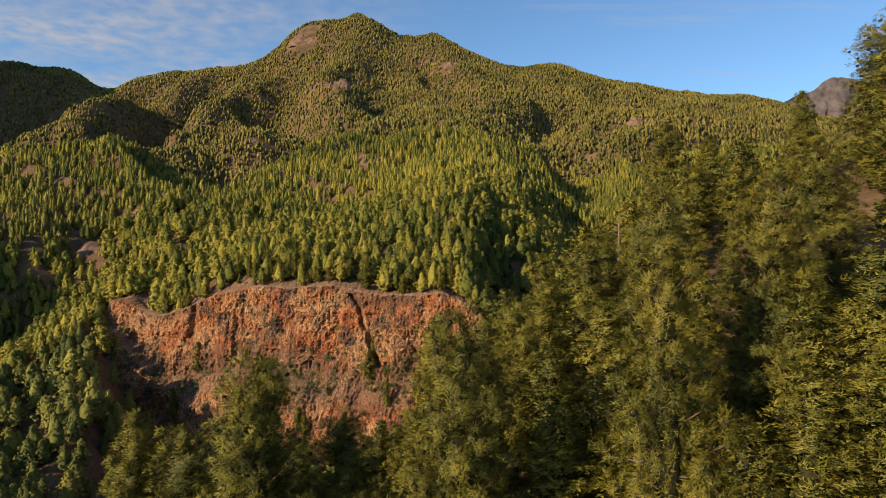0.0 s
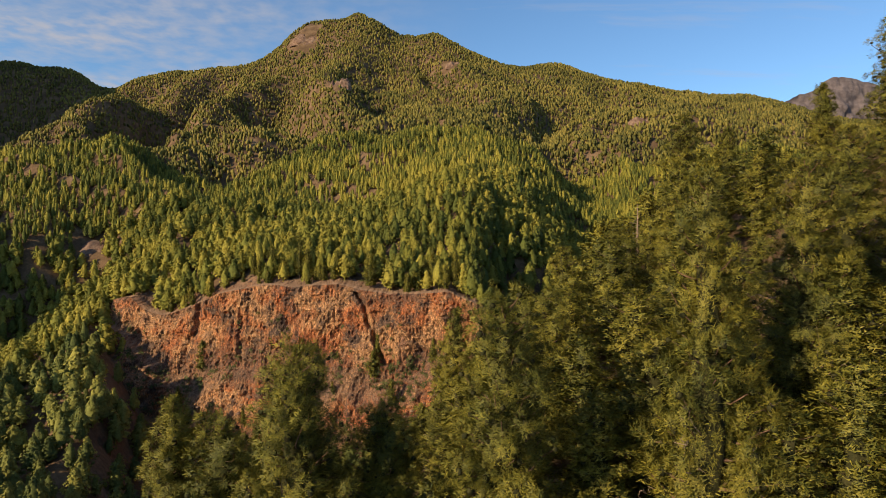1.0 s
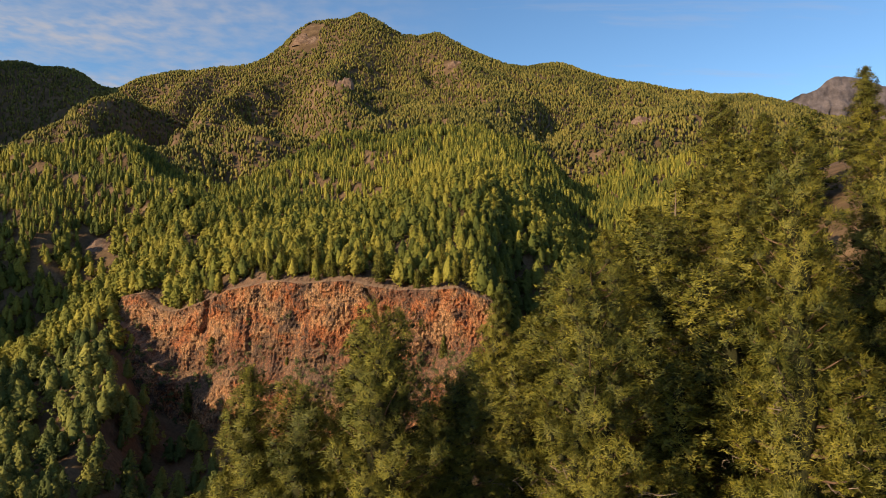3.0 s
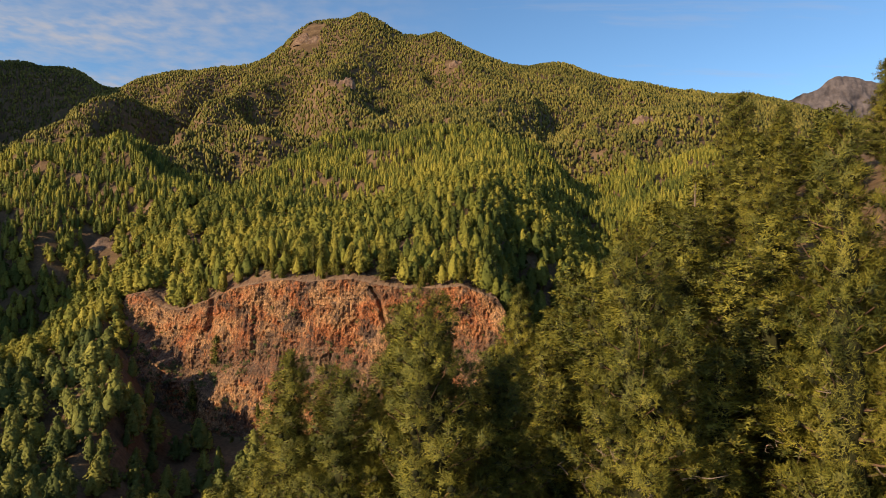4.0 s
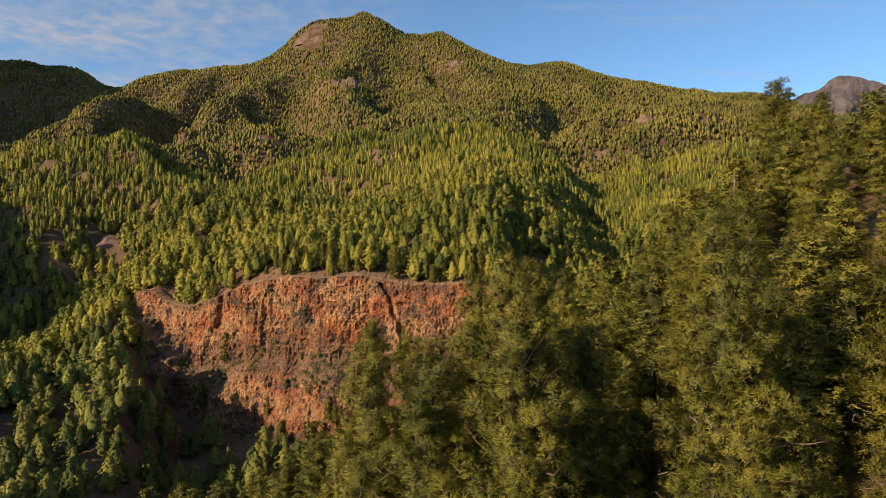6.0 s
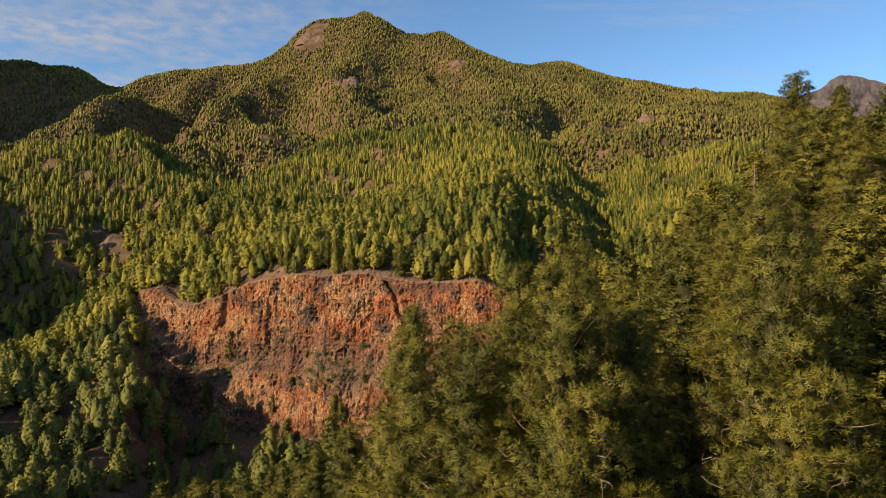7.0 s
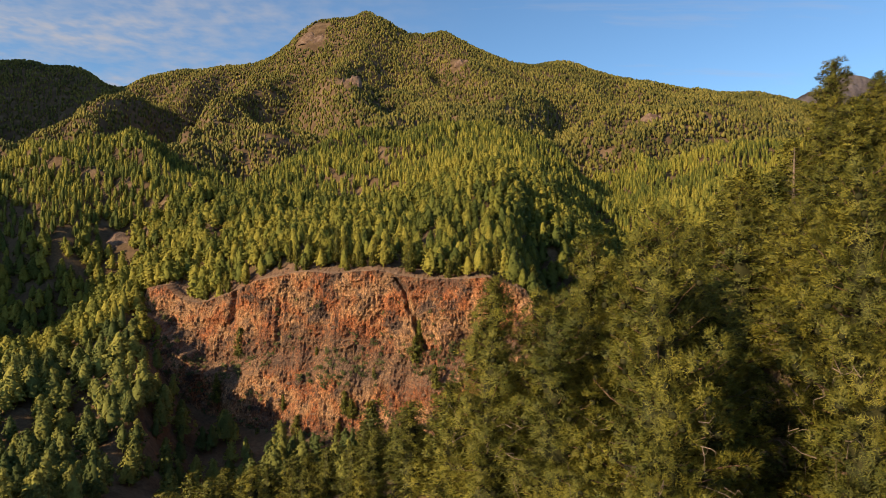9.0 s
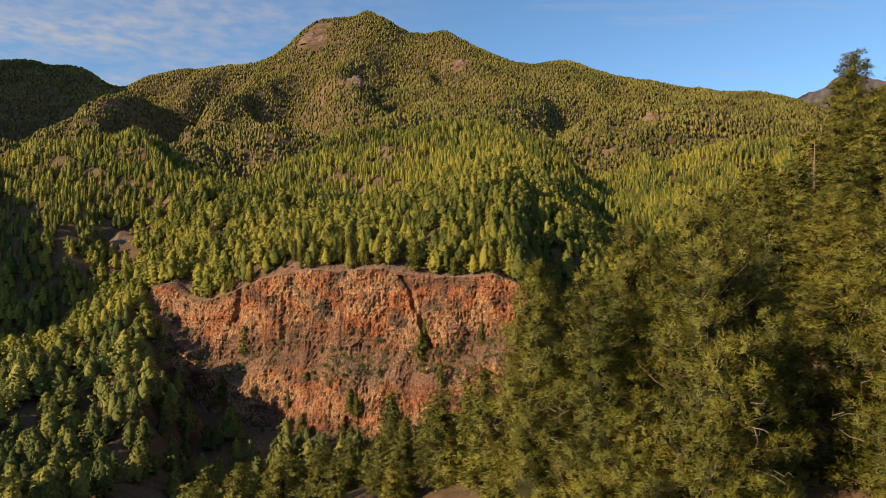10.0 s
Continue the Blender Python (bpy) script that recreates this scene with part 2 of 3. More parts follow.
    "west_spur": [(-1292, 1400, 264), (-1263, 1600, 351), (-1330, 1900, 453), (-1588, 2600, 699), (-1717, 3350, 1023), (-1610, 3650, 1194)],
    "summit_ridge": [(-1269, 3700, 1234), (-998, 3800, 1371), (-905, 3830, 1505), (-770, 3850, 1558), (-501, 3900, 1610), (-49, 3900, 1492), (230, 3900, 1318), (508, 3900, 1270)],
    "east_ridge": [(682, 3800, 1268), (912, 3700, 1155), (1175, 3500, 1047), (1536, 3400, 986), (1756, 3300, 928), (1989, 3200, 837), (2397, 3100, 729)],
    "far_side": [(-4742, 4900, 292), (-3430, 4900, 292), (-2118, 4900, 292), (-630, 4900, 292), (945, 4900, 292), (2258, 4900, 292), (4008, 4900, 292)],
    "near_spur_hollow": [(-515, 1300, 284), (-600, 1620, 345)],
    "west_ribs": [(-1372, 2700, 760), (-1147, 2500, 525), (-1340, 3000, 760), (-1127, 2750, 765), (-1033, 2900, 775)],
    "west_gully": [(-993, 1700, 300), (-964, 2100, 455), (-969, 2500, 590), (-948, 3000, 835)],
    "near_spur": [(-646, 700, 163), (-574, 820, 226), (-587, 950, 281), (-602, 1080, 334), (-668, 1350, 384), (-752, 1800, 488), (-748, 2950, 909)],
    "lower_west_slope": [(-474, 838, 195), (-498, 770, 156), (-459, 880, 232), (-341, 790, 208), (-467, 1080, 288)],
    "middle_slope": [(-567, 1900, 510), (-322, 1080, 293), (-227, 760, 211), (-176, 590, 179), (-427, 2600, 773), (-512, 2350, 585), (-271, 1650, 445), (-177, 1080, 293), (-125, 760, 218), (-87, 560, 182)],
    "centre_spur": [(-273, 3250, 1091), (-52, 2450, 718), (135, 1950, 540), (192, 1380, 374), (138, 980, 266), (76, 700, 204), (14, 520, 164)],
    "ravine_east": [(250, 2080, 548), (310, 1560, 292), (262, 1020, 200), (184, 760, 150), (98, 600, 118)],
    "east_slope": [(540, 2800, 790), (633, 2050, 568), (419, 1700, 399), (557, 1500, 375), (277, 950, 226), (484, 1050, 276), (528, 850, 277), (166, 700, 160)],
    "east_shoulder": [(1129, 2500, 671), (1171, 2200, 585), (940, 2800, 777), (1305, 2100, 521)],
    "summit_flank": [(443, 3400, 1120), (140, 3400, 1215), (-700, 3500, 1266), (-906, 3450, 1143), (-456, 3550, 1360), (-171, 3550, 1313)],
    "home_slope": [(48, 138, 200), (36, 72, 184), (61, 92, 205), (170, 220, 232), (138, 300, 192), (124, 380, 166), (2, 112, 165), (-29, 60, 157), (-15, 53, 159), (-4, 54, 160), (10, 54, 165), (34, 52, 177)],
    "home_slope_low": [(-64, 70, 138), (-63, 250, 91), (-14, 250, 113), (-150, 400, 30), (24, 400, 93), (70, 470, 100), (-18, 120, 145), (-30, 25, 136), (-8, 25, 144), (8, 25, 150), (25, 25, 158)],
    "canyon_floor": [(-89, 445, 37), (-32, 430, 51), (-140, 455, 34), (-191, 470, 30), (-239, 520, 46), (-272, 560, 60), (-215, 440, 24), (-188, 400, 18), (-160, 360, 22)],
    "canyon_spur": [(-268, 490, 94), (-241, 420, 72), (-216, 350, 54), (-270, 345, 60), (-330, 355, 62), (-343, 450, 82), (-281, 432, 62), (-300, 490, 88), (-325, 560, 114), (-359, 650, 143), (-422, 560, 84), (-439, 500, 67), (-420, 400, 40)],
    # two unseen heights added in the west to shade the hill and the valley
    "west_shade_wall": [(-2950, 2500, 1750), (-3300, 2400, 1750), (-3500, 2700, 1850), (-2900, 2000, 1000)],
    "west_shade_bluff": [(-860, 540, 390), (-1000, 700, 450), (-1150, 900, 480), (-760, 380, 190)],
    "upper_east_flank": [(87, 2700, 840), (290, 2800, 890)],
    "behind_canyon_spur": [(-478, 740, 95), (-568, 720, 98), (-408, 720, 114)],
}
CLIFF_X = np.array([-330.0, -270.0, -215.0, -70.0, 30.0, 60.0])
CLIFF_Y = np.array([610.0, 575.0, 548.0, 492.0, 462.0, 480.0])


def cliff_line(x):
    return np.interp(x, CLIFF_X, CLIFF_Y)


def cliff_height(x):
    return np.interp(x, [-345, -300, -200, -90, 0, 25, 60], [0, 55, 100, 118, 100, 80, 0])


def cliff_step(x, y):
    s = np.clip((y - cliff_line(x) - 12) / 10, 0, 1)
    fade = 1 - np.clip((y - cliff_line(x) - 40) / 600, 0, 1)
    return cliff_height(x) * s * s * (3 - 2 * s) * fade * fade * (3 - 2 * fade)


def polar(x, y):
    return np.arctan2(x, y) * 2.2, np.log(np.hypot(x, y) + 1)


def thin_plate(r2):
    return np.where(r2 > 1e-12, r2 * np.log(r2 + 1e-12), 0)


def fit_land():
    pts = np.array([p for line in LAND.values() for p in line], dtype=float)
    a, b = polar(pts[:, 0], pts[:, 1])
    rise = (pts[:, 2] - 200 - cliff_step(pts[:, 0], pts[:, 1])) / np.hypot(pts[:, 0], pts[:, 1])
    n = len(pts)
    k = thin_plate((a[:, None] - a) ** 2 + (b[:, None] - b) ** 2) + np.eye(n) * 0.00002
    p = np.stack([np.ones(n), a, b], 1)
    system = np.block([[k, p], [p.T, np.zeros((3, 3))]])
    w = np.linalg.solve(system, np.concatenate([rise, np.zeros(3)]))
    return a, b, w


LAND_A, LAND_B, LAND_W = fit_land()


# spurs (+) and gullies (-) that run down the mountainside: height, half width, line in plan
RIBS = [
    (-95, 90, [(-1560, 3400), (-1570, 3000), (-1560, 2600), (-1500, 2250)]),
    (70, 80, [(-1330, 3500), (-1390, 3000), (-1400, 2650), (-1370, 2400)]),
    (-125, 95, [(-1164, 3500), (-1182, 3087), (-1209, 2705), (-1190, 2350), (-1120, 2000)]),
    (85, 85, [(-836, 3400), (-955, 2980), (-1022, 2660), (-1000, 2300), (-930, 2000)]),
    (-125, 80, [(-718, 3385), (-735, 2843), (-640, 2450), (-640, 2150), (-700, 1900)]),
    (60, 90, [(-499, 3556), (-537, 3028), (-500, 2600), (-390, 2200), (-330, 1800)]),
    (-45, 60, [(-150, 3480), (-70, 3220), (10, 2950)]),
    (-40, 60, [(-330, 3300), (-290, 2900), (-210, 2500), (-160, 2200)]),
    (40, 70, [(60, 3400), (150, 2900), (190, 2500)]),
    (-45, 70, [(330, 3350), (390, 2900), (380, 2500), (330, 2250)]),
    (-40, 70, [(760, 3300), (760, 2800), (720, 2400)]),
    (35, 70, [(900, 3300), (930, 2800), (930, 2400)]),
]


def ribs(x, y):
    """Rise and fall of the spurs and gullies at x, y, fading out at both ends of each line."""
    total = np.zeros(len(x))
    wx = x + 45 * value_noise(x / 210, y / 210, 301) + 18 * value_noise(x / 80, y / 80, 303)
    for high, half, line in RIBS:
        p = np.array(line, dtype=float)
        along = np.clip((p[0, 1] - y) / (p[0, 1] - p[-1, 1]), 0, 1)
        centre = np.interp(-y, -p[:, 1], p[:, 0])
        total = total + high * np.exp(-((wx - centre) / half) ** 2) * np.clip(np.minimum(along * 4, (1 - along) * 4), 0, 1)
    return total


def land(x, y):
    """Height of the ground at x, y (arrays)."""
    shape = np.shape(x)
    x, y = np.ravel(x).astype(float), np.ravel(y).astype(float)
    a, b = polar(x, y)
    e = LAND_W[-3] + LAND_W[-2] * a + LAND_W[-1] * b
    for i in range(len(LAND_A)):
        e = e + LAND_W[i] * thin_plate((a - LAND_A[i]) ** 2 + (b - LAND_B[i]) ** 2)
    d = np.hypot(x, y)
    z = 200 + e * d
    # beyond both shoulders the ground runs on as gentle country
    plain = 158 + 0.2 * x + 14 * fractal(x / 160, y / 160, 31)
    plain = np.clip(plain, 20, 420)
    turn = np.abs(np.arctan2(x, y))
    w = np.clip((turn - 1.12) / 0.45, 0, 1)
    w = w * w * (3 - 2 * w)
    z = z * (1 - w) + plain * w
    rough = np.clip((d - 250) / 900, 0, 1)
    u, v = a / 2.2, b
    warp = value_noise(u * 4, v * 2.5, 3)
    tall = 0.023 * d * (1 - 0.68 * np.clip((d - 2400) / 900, 0, 1))
    calm = 1 - 0.8 * np.exp(-((y - cliff_line(x)) / 55) ** 2) * (np.abs(x + 140) < 230)
    calm = calm * (1 - 0.75 * np.exp(-(((x - 90) / 150) ** 2) - ((y - 1000) / 450) ** 2))
    z = z + calm * rough * tall * (ridged(u * 8 + 0.8 * warp + 0.9 * v + 3.4, v * 3.4 - 1.5 * u, 5, 3) - 0.25)
    z = z + ribs(x, y)
    z = z + np.clip(d / 400, 0.15, 1) * 2.2 * fractal(x / 22, y / 22, 11, 4) * calm
    flat = 143 + 0.45 * x + 0.1 * y
    w = np.clip((d - 16) / 16, 0, 1)
    z = flat * (1 - w) + z * w
    z = z + cliff_step(x, y)
    return z.reshape(shape)


def build_ground():
    th = np.concatenate([np.linspace(-math.pi, -0.8, 45)[:-1], np.linspace(-0.8, 0.8, 330), np.linspace(0.8, math.pi, 45)[1:]])
    r = np.concatenate([[0.5, 4, 9, 15], np.geomspace(20, 420, 70)[:-1], np.linspace(420, 640, 90)[:-1], np.geomspace(640, 4980, 170)])
    R, T = np.meshgrid(r, th, indexing="ij")
    X, Y = R * np.sin(T), R * np.cos(T)
    Z = land(X, Y)
    ob = mesh_object("ground", np.stack([X, Y, Z], -1).reshape(-1, 3), lattice(len(r), len(th))[:, ::-1], M_GROUND, smooth=True)
    tagged(ob, "dry brown forest floor of volcanic mountain slopes", "ground", kind="structure")
    return r, th, Z


GR, GT, GZ = build_ground()


def hidden_mask():
    """For each place of the ground grid, how far below the line of sight over the nearer crests it lies."""
    slope = (GZ - 193) / GR[:, None]
    top = np.maximum.accumulate(np.where(GR[:, None] < 330, -9, slope), axis=0)
    return (top - slope) * GR[:, None]


GH = hidden_mask()


def on_grid(table, x, y):
    r, t = np.hypot(x, y), np.arctan2(x, y)
    i = np.clip(np.searchsorted(GR, r) - 1, 0, len(GR) - 2)
    j = np.clip(np.searchsorted(GT, t) - 1, 0, len(GT) - 2)
    fi, fj = (r - GR[i]) / (GR[i + 1] - GR[i]), (t - GT[j]) / (GT[j + 1] - GT[j])
    return (table[i, j] * (1 - fj) + table[i, j + 1] * fj) * (1 - fi) + (table[i + 1, j] * (1 - fj) + table[i + 1, j + 1] * fj) * fi


def build_cliff():
    """The face below the rim: columns and ledges of tuff, a cleft, and a shallow side gully."""
    cols, rows = 560, 240
    x = np.linspace(-325, 45, cols)
    rim = land(x, cliff_line(x) + 22)
    foot = land(x, cliff_line(x) - 45) - 12
    v = np.linspace(0, 1, rows)[:, None]
    X = np.repeat(x[None, :], rows, 0)
    drop = (rim - foot)[None, :]
    Z = rim[None, :] - v * drop
    vv = v + 0.07 * value_noise(X / 42, X * 0, 70) + 0.03 * value_noise(X / 11, X * 0, 72)
    shelf = np.clip((vv - 0.47) / 0.16, 0, 1)
    lean = 8 * np.clip(vv / 0.47, 0, 1) + 15 * shelf * shelf * (3 - 2 * shelf) + 14 * np.clip((vv - 0.63) / 0.37, 0, 1)
    Y = cliff_line(X) + 7 - lean
    Y += 5.0 * fractal(X / 40, Z / 40, 71, 3)
    Y += 1.1 * np.abs(value_noise(X / 0.9 + 2 * value_noise(X / 5, Z / 5, 64), Z / 1.8, 65))
    Y += 2.4 * np.abs(value_noise(X / 7, Z / 13, 75)) + 2.0 * np.abs(value_noise(X / 2.6, Z / 4, 76)) + 1.3 * np.abs(value_noise(X / 1.2, Z / 2.6, 77)) + 1.2 * fractal(X / 8, Z / 16, 73, 3)
    ledge = Z / 13 + 0.8 * value_noise(X / 50, Z / 30, 78)
    Y -= 0.5 * ((ledge % 1.0) ** 3) * (0.5 + 0.5 * value_noise(X / 18, Z / 9, 74))
    cleft = -73 + (rim[None, :] - Z) * 0.42 + 2.0 * value_noise(Z / 7, Z * 0 + 2, 79)
    Y += 8 * np.exp(-((X - cleft) / 2.0) ** 2) * (v < 0.42) * (v > 0.02)
    Y += 8 * np.exp(-((X - (-222 - 26 * v) - 4 * value_noise(Z / 9, Z * 0, 67)) / 4.0) ** 2) * np.clip(1 - v * 1.6, 0, 1)
    Y += 9 * np.exp(-((X + 20) / 10) ** 2 - ((v - 0.42) / 0.16) ** 2)
    verts = np.stack([X, Y, Z], -1)
    face = verts.copy()
    # the rim folds back over the slope above
    back = np.stack([np.stack([x, cliff_line(x) + k, land(x, cliff_line(x) + k) + up + 0.5 * value_noise(x / 1.5, x * 0 + k, 66)], -1) for k, up in ((48, -0.8), (38, 0.2), (30, 0.4), (24, 0.4))])
    verts = np.concatenate([back, verts])
    bed = np.concatenate([np.zeros((4, cols)), np.clip(vv, 0, 1)])
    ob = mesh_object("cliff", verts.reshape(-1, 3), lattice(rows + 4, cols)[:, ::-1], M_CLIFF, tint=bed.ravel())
    tagged(ob, "tall red and ochre volcanic cliff face with ledges", "cliff", kind="structure")
    return face


FACE = build_cliff()


def build_far_peak():
    cols, rows = 260, 70
    x = np.linspace(1900, 3700, cols)
    v = np.linspace(0, 1, rows)[:, None]
    crest = np.interp(x, [1900, 2209, 2318, 2462, 2520, 2547, 2617, 2675, 2753, 2889, 3064, 3336, 3700], [1080, 1161, 1196, 1266, 1273, 1289, 1351, 1378, 1382, 1351, 1300, 1230, 1150])
    crest = crest + 5 * fractal(x / 40, x * 0, 91)
    X = np.repeat(x[None], rows, 0)
    Z = 250 + (crest[None] - 250) * v
    Y = 3850 + 500 * v + (1 - v) ** 0.6 * (110 * ridged(X / 230, Z / 420, 95) + 40 * fractal(X / 40, Z / 50, 97, 4))
    ob = mesh_object("far_peak", np.stack([X, Y, Z], -1).reshape(-1, 3), lattice(rows, cols), M_FARROCK)
    tagged(ob, "distant bare rocky mountain crest", "mountain", kind="structure")


build_far_peak()


# ---- pines ----
def tube(path, radii, sides=6):
    """A tapered limb along path: verts and quads."""
    path = np.asarray(path, dtype=float)
    n = len(path)
    along = np.gradient(path, axis=0)
    along /= np.linalg.norm(along, axis=1)[:, None] + 1e-9
    ref = np.where(np.abs(along[:, 2:3]) > 0.8, np.array([[1.0, 0, 0]]), np.array([[0, 0, 1.0]]))
    u = np.cross(along, ref)
    u /= np.linalg.norm(u, axis=1)[:, None]
    w = np.cross(along, u)
    a = np.linspace(0, 2 * math.pi, sides, endpoint=False)
    ring = path[:, None, :] + np.asarray(radii)[:, None, None] * (np.cos(a)[None, :, None] * u[:, None, :] + np.sin(a)[None, :, None] * w[:, None, :])
    i = np.arange(n - 1)[:, None] * sides + np.arange(sides)[None]
    j = np.arange(n - 1)[:, None] * sides + (np.arange(sides)[None] + 1) % sides
    return ring.reshape(-1, 3), np.stack([i, j, j + sides, i + sides], -1).reshape(-1, 4)


def gather(pieces):
    verts, faces, base = [], [], 0
    for v, f in pieces:
        verts.append(v)
        faces.append(f + base)
        base += len(v)
    return np.concatenate(verts), np.concatenate(faces)


def unit(rng, n):
    v = rng.normal(size=(n, 3))
    return v / np.linalg.norm(v, axis=1)[:, None]


def needles(rng, centres, radius, count, width, axis=None, loose=1.0):
    """Tufts: at each centre a burst of thin three-cornered blades."""
    n = len(centres) * count
    r = np.repeat(radius, count)
    c = np.repeat(centres, count, 0) + unit(rng, n) * (r * loose * rng.uniform(0, 1, n))[:, None]
    d = unit(rng, n)
    d[:, 2] = d[:, 2] * 0.8 + 0.25
    if axis is not None:
        d += 0.8 * np.repeat(axis, count, 0)
    d /= np.linalg.norm(d, axis=1)[:, None]
    face = d * 0.2 + unit(rng, n) * 0.45 + (np.repeat(axis, count, 0) if axis is not None else 0)
    side = np.cross(face, d)
    side /= np.linalg.norm(side, axis=1)[:, None] + 1e-9
    start = c + d * (r * 0.12)[:, None]
    tip = c + d * (r * rng.uniform(0.75, 1.15, n))[:, None]
    tip[:, 2] -= 0.12 * r
    wd = (width * r * rng.uniform(0.7, 1.3, n))[:, None]
    v = np.stack([start + side * wd, start - side * wd, tip], 1).reshape(-1, 3)
    flip = np.einsum("ij,ij->i", np.cross(v[1::3] - v[0::3], v[2::3] - v[0::3]), face) < 0
    q = np.arange(n)[:, None] * 3 + np.where(flip[:, None], np.array([[0, 2, 1]]), np.array([[0, 1, 2]]))
    soft = 0.3 * face + (np.repeat(axis, count, 0) if axis is not None else 0)
    soft /= np.linalg.norm(soft, axis=1)[:, None]
    return v, q, np.repeat(soft, 3, 0)


ICO_T = (1 + 5 ** 0.5) / 2
ICO = np.array([(-1, ICO_T, 0), (1, ICO_T, 0), (-1, -ICO_T, 0), (1, -ICO_T, 0), (0, -1, ICO_T), (0, 1, ICO_T), (0, -1, -ICO_T), (0, 1, -ICO_T), (ICO_T, 0, -1), (ICO_T, 0, 1), (-ICO_T, 0, -1), (-ICO_T, 0, 1)]) / 1.9
ICO_FACES = np.array([(0, 11, 5), (0, 5, 1), (0, 1, 7), (0, 7, 10), (0, 10, 11), (1, 5, 9), (5, 11, 4), (11, 10, 2), (10, 7, 6), (7, 1, 8),
                      (3, 9, 4), (3, 4, 2), (3, 2, 6), (3, 6, 8), (3, 8, 9), (4, 9, 5), (2, 4, 11), (6, 2, 10), (8, 6, 7), (9, 8, 1)])


def pine_shape(rng, height, spread, bare, limbs, tufts, blades, width, point=0.8, clump=1.0, tuft=0.4):
    """Wood, needles and dead twigs of one pine: a leaning trunk, limbs in whorls that droop and lift at the tip, each with puffs of needle tufts."""
    bend = rng.normal(0, 0.012 * height, 2)
    ts = np.linspace(0, 1, 9)
    trunk = np.stack([bend[0] * ts ** 2, bend[1] * ts ** 2, ts * height], 1)
    rad = 0.019 * height * (1 - ts) ** 0.8 + 0.03
    wood = [tube(trunk, rad, 8)]
    dead, cores = [], []
    centres, sizes, axes = [], [], []
    up = np.array([0, 0, 1.0])
    lobes = rng.uniform(0, 6.283, 3)
    for k in range(limbs):
        f = bare + (0.985 - bare) * ((k + rng.uniform(0, 1)) / limbs) ** 1.15
        g = (f - bare) / (1 - bare)
        az = k * 2.4 + rng.normal(0, 0.5)
        swell = 1 + 0.16 * math.sin(2 * az + lobes[0] + 7 * g) + 0.13 * math.sin(3 * az + lobes[1] - 13 * g)
        reach = spread * ((1 - g) ** point * (0.75 + 0.25 * min(1, g / 0.25)) + 0.04) * rng.uniform(0.7, 1.15) * swell
        base = np.array([bend[0] * f ** 2, bend[1] * f ** 2, f * height])
        out = np.array([math.cos(az), math.sin(az), 0])
        s = np.linspace(0, 1, 5)
        lift = rng.uniform(0.0, 0.3) + 0.45 * g
        path = base + out * (s * reach)[:, None] + up * (reach * (lift * s ** 2 - 0.1 * s))[:, None]
        path[1:-1] += rng.normal(0, 0.04 * reach, (3, 3))
        step = 1 if limbs > 70 else 2
        wood.append(tube(path[::step], (0.006 * height * (1 - g * 0.6) * (1 - 0.8 * s) + 0.012)[::step], 4 if limbs > 70 else 3))
        if limbs > 70 and g < 0.5 and rng.uniform() < 0.4:
            for _ in range(3):
                root = path[2] + out * rng.uniform(0.0, 0.55) * reach
                tip = root + (out * rng.uniform(0.3, 1.0) + rng.normal(0, 0.6, 3)) * 0.9
                mid = (root + tip) / 2 + rng.normal(0, 0.18, 3)
                dead.append(tube(np.array([root, mid, tip, tip + rng.normal(0, 0.25, 3)]), [0.035, 0.026, 0.018, 0.008], 4))
        puffs = max(1, int(round(reach / (1.05 * clump))))
        for j in range(puffs):
            at = 1.0 - j * 0.85 * clump / max(reach, 0.1)
            if at < 0.2:
                break
            pad = clump * (0.5 + 0.5 * min(1, reach / (0.55 * spread))) * rng.uniform(0.75, 1.2)
            m = max(3, int(tufts * rng.uniform(0.8, 1.2) * (pad / clump) ** 1.5))
            hub = np.array([np.interp(at, s, path[:, i]) for i in range(3)]) + np.cross(out, up) * rng.normal(0, 0.5 * clump)
            off = unit(rng, m)
            off[:, 2] = np.abs(off[:, 2]) * 1.1 - 0.3
            off *= (pad * rng.uniform(0.55, 1, m))[:, None] * np.array([1, 1, 0.72])
            cores.append((hub, pad * 0.24))
            centres.append(hub + off + up * 0.15 * pad)
            sizes.append(np.full(m, tuft) * rng.uniform(0.75, 1.25, m))
            ax = off / (np.linalg.norm(off, axis=1)[:, None] + 1e-6) + out * 0.5 + up * 0.3
            axes.append(ax / np.linalg.norm(ax, axis=1)[:, None])
    m = int(tufts * 2.2)
    f = rng.uniform(0.93, 1.0, m)
    ang = rng.uniform(0, 6.283, m)
    ring = (1.02 - f) * 0.45 * spread * rng.uniform(0.3, 1.2, m) + 0.1
    centres.append(np.stack([bend[0] * f ** 2 + ring * np.cos(ang), bend[1] * f ** 2 + ring * np.sin(ang), f * height], 1))
    sizes.append(np.full(m, tuft * 0.9))
    ax = np.stack([np.cos(ang), np.sin(ang), np.full(m, 0.9)], 1)
    axes.append(ax / np.linalg.norm(ax, axis=1)[:, None])
    m = limbs * 5
    g = rng.uniform(0, 0.95, m) ** 1.1
    ang = rng.uniform(0, 6.283, m)
    ring = spread * (1 - g) ** point * (0.75 + 0.25 * np.minimum(1, g / 0.25)) * rng.uniform(0.3, 0.7, m)
    f = bare + (1 - bare) * g
    centres.append(np.stack([bend[0] * f ** 2 + ring * np.cos(ang), bend[1] * f ** 2 + ring * np.sin(ang), f * height], 1))
    sizes.append(np.full(m, tuft * 1.25))
    ax = np.stack([np.cos(ang), np.sin(ang), np.full(m, 0.3)], 1)
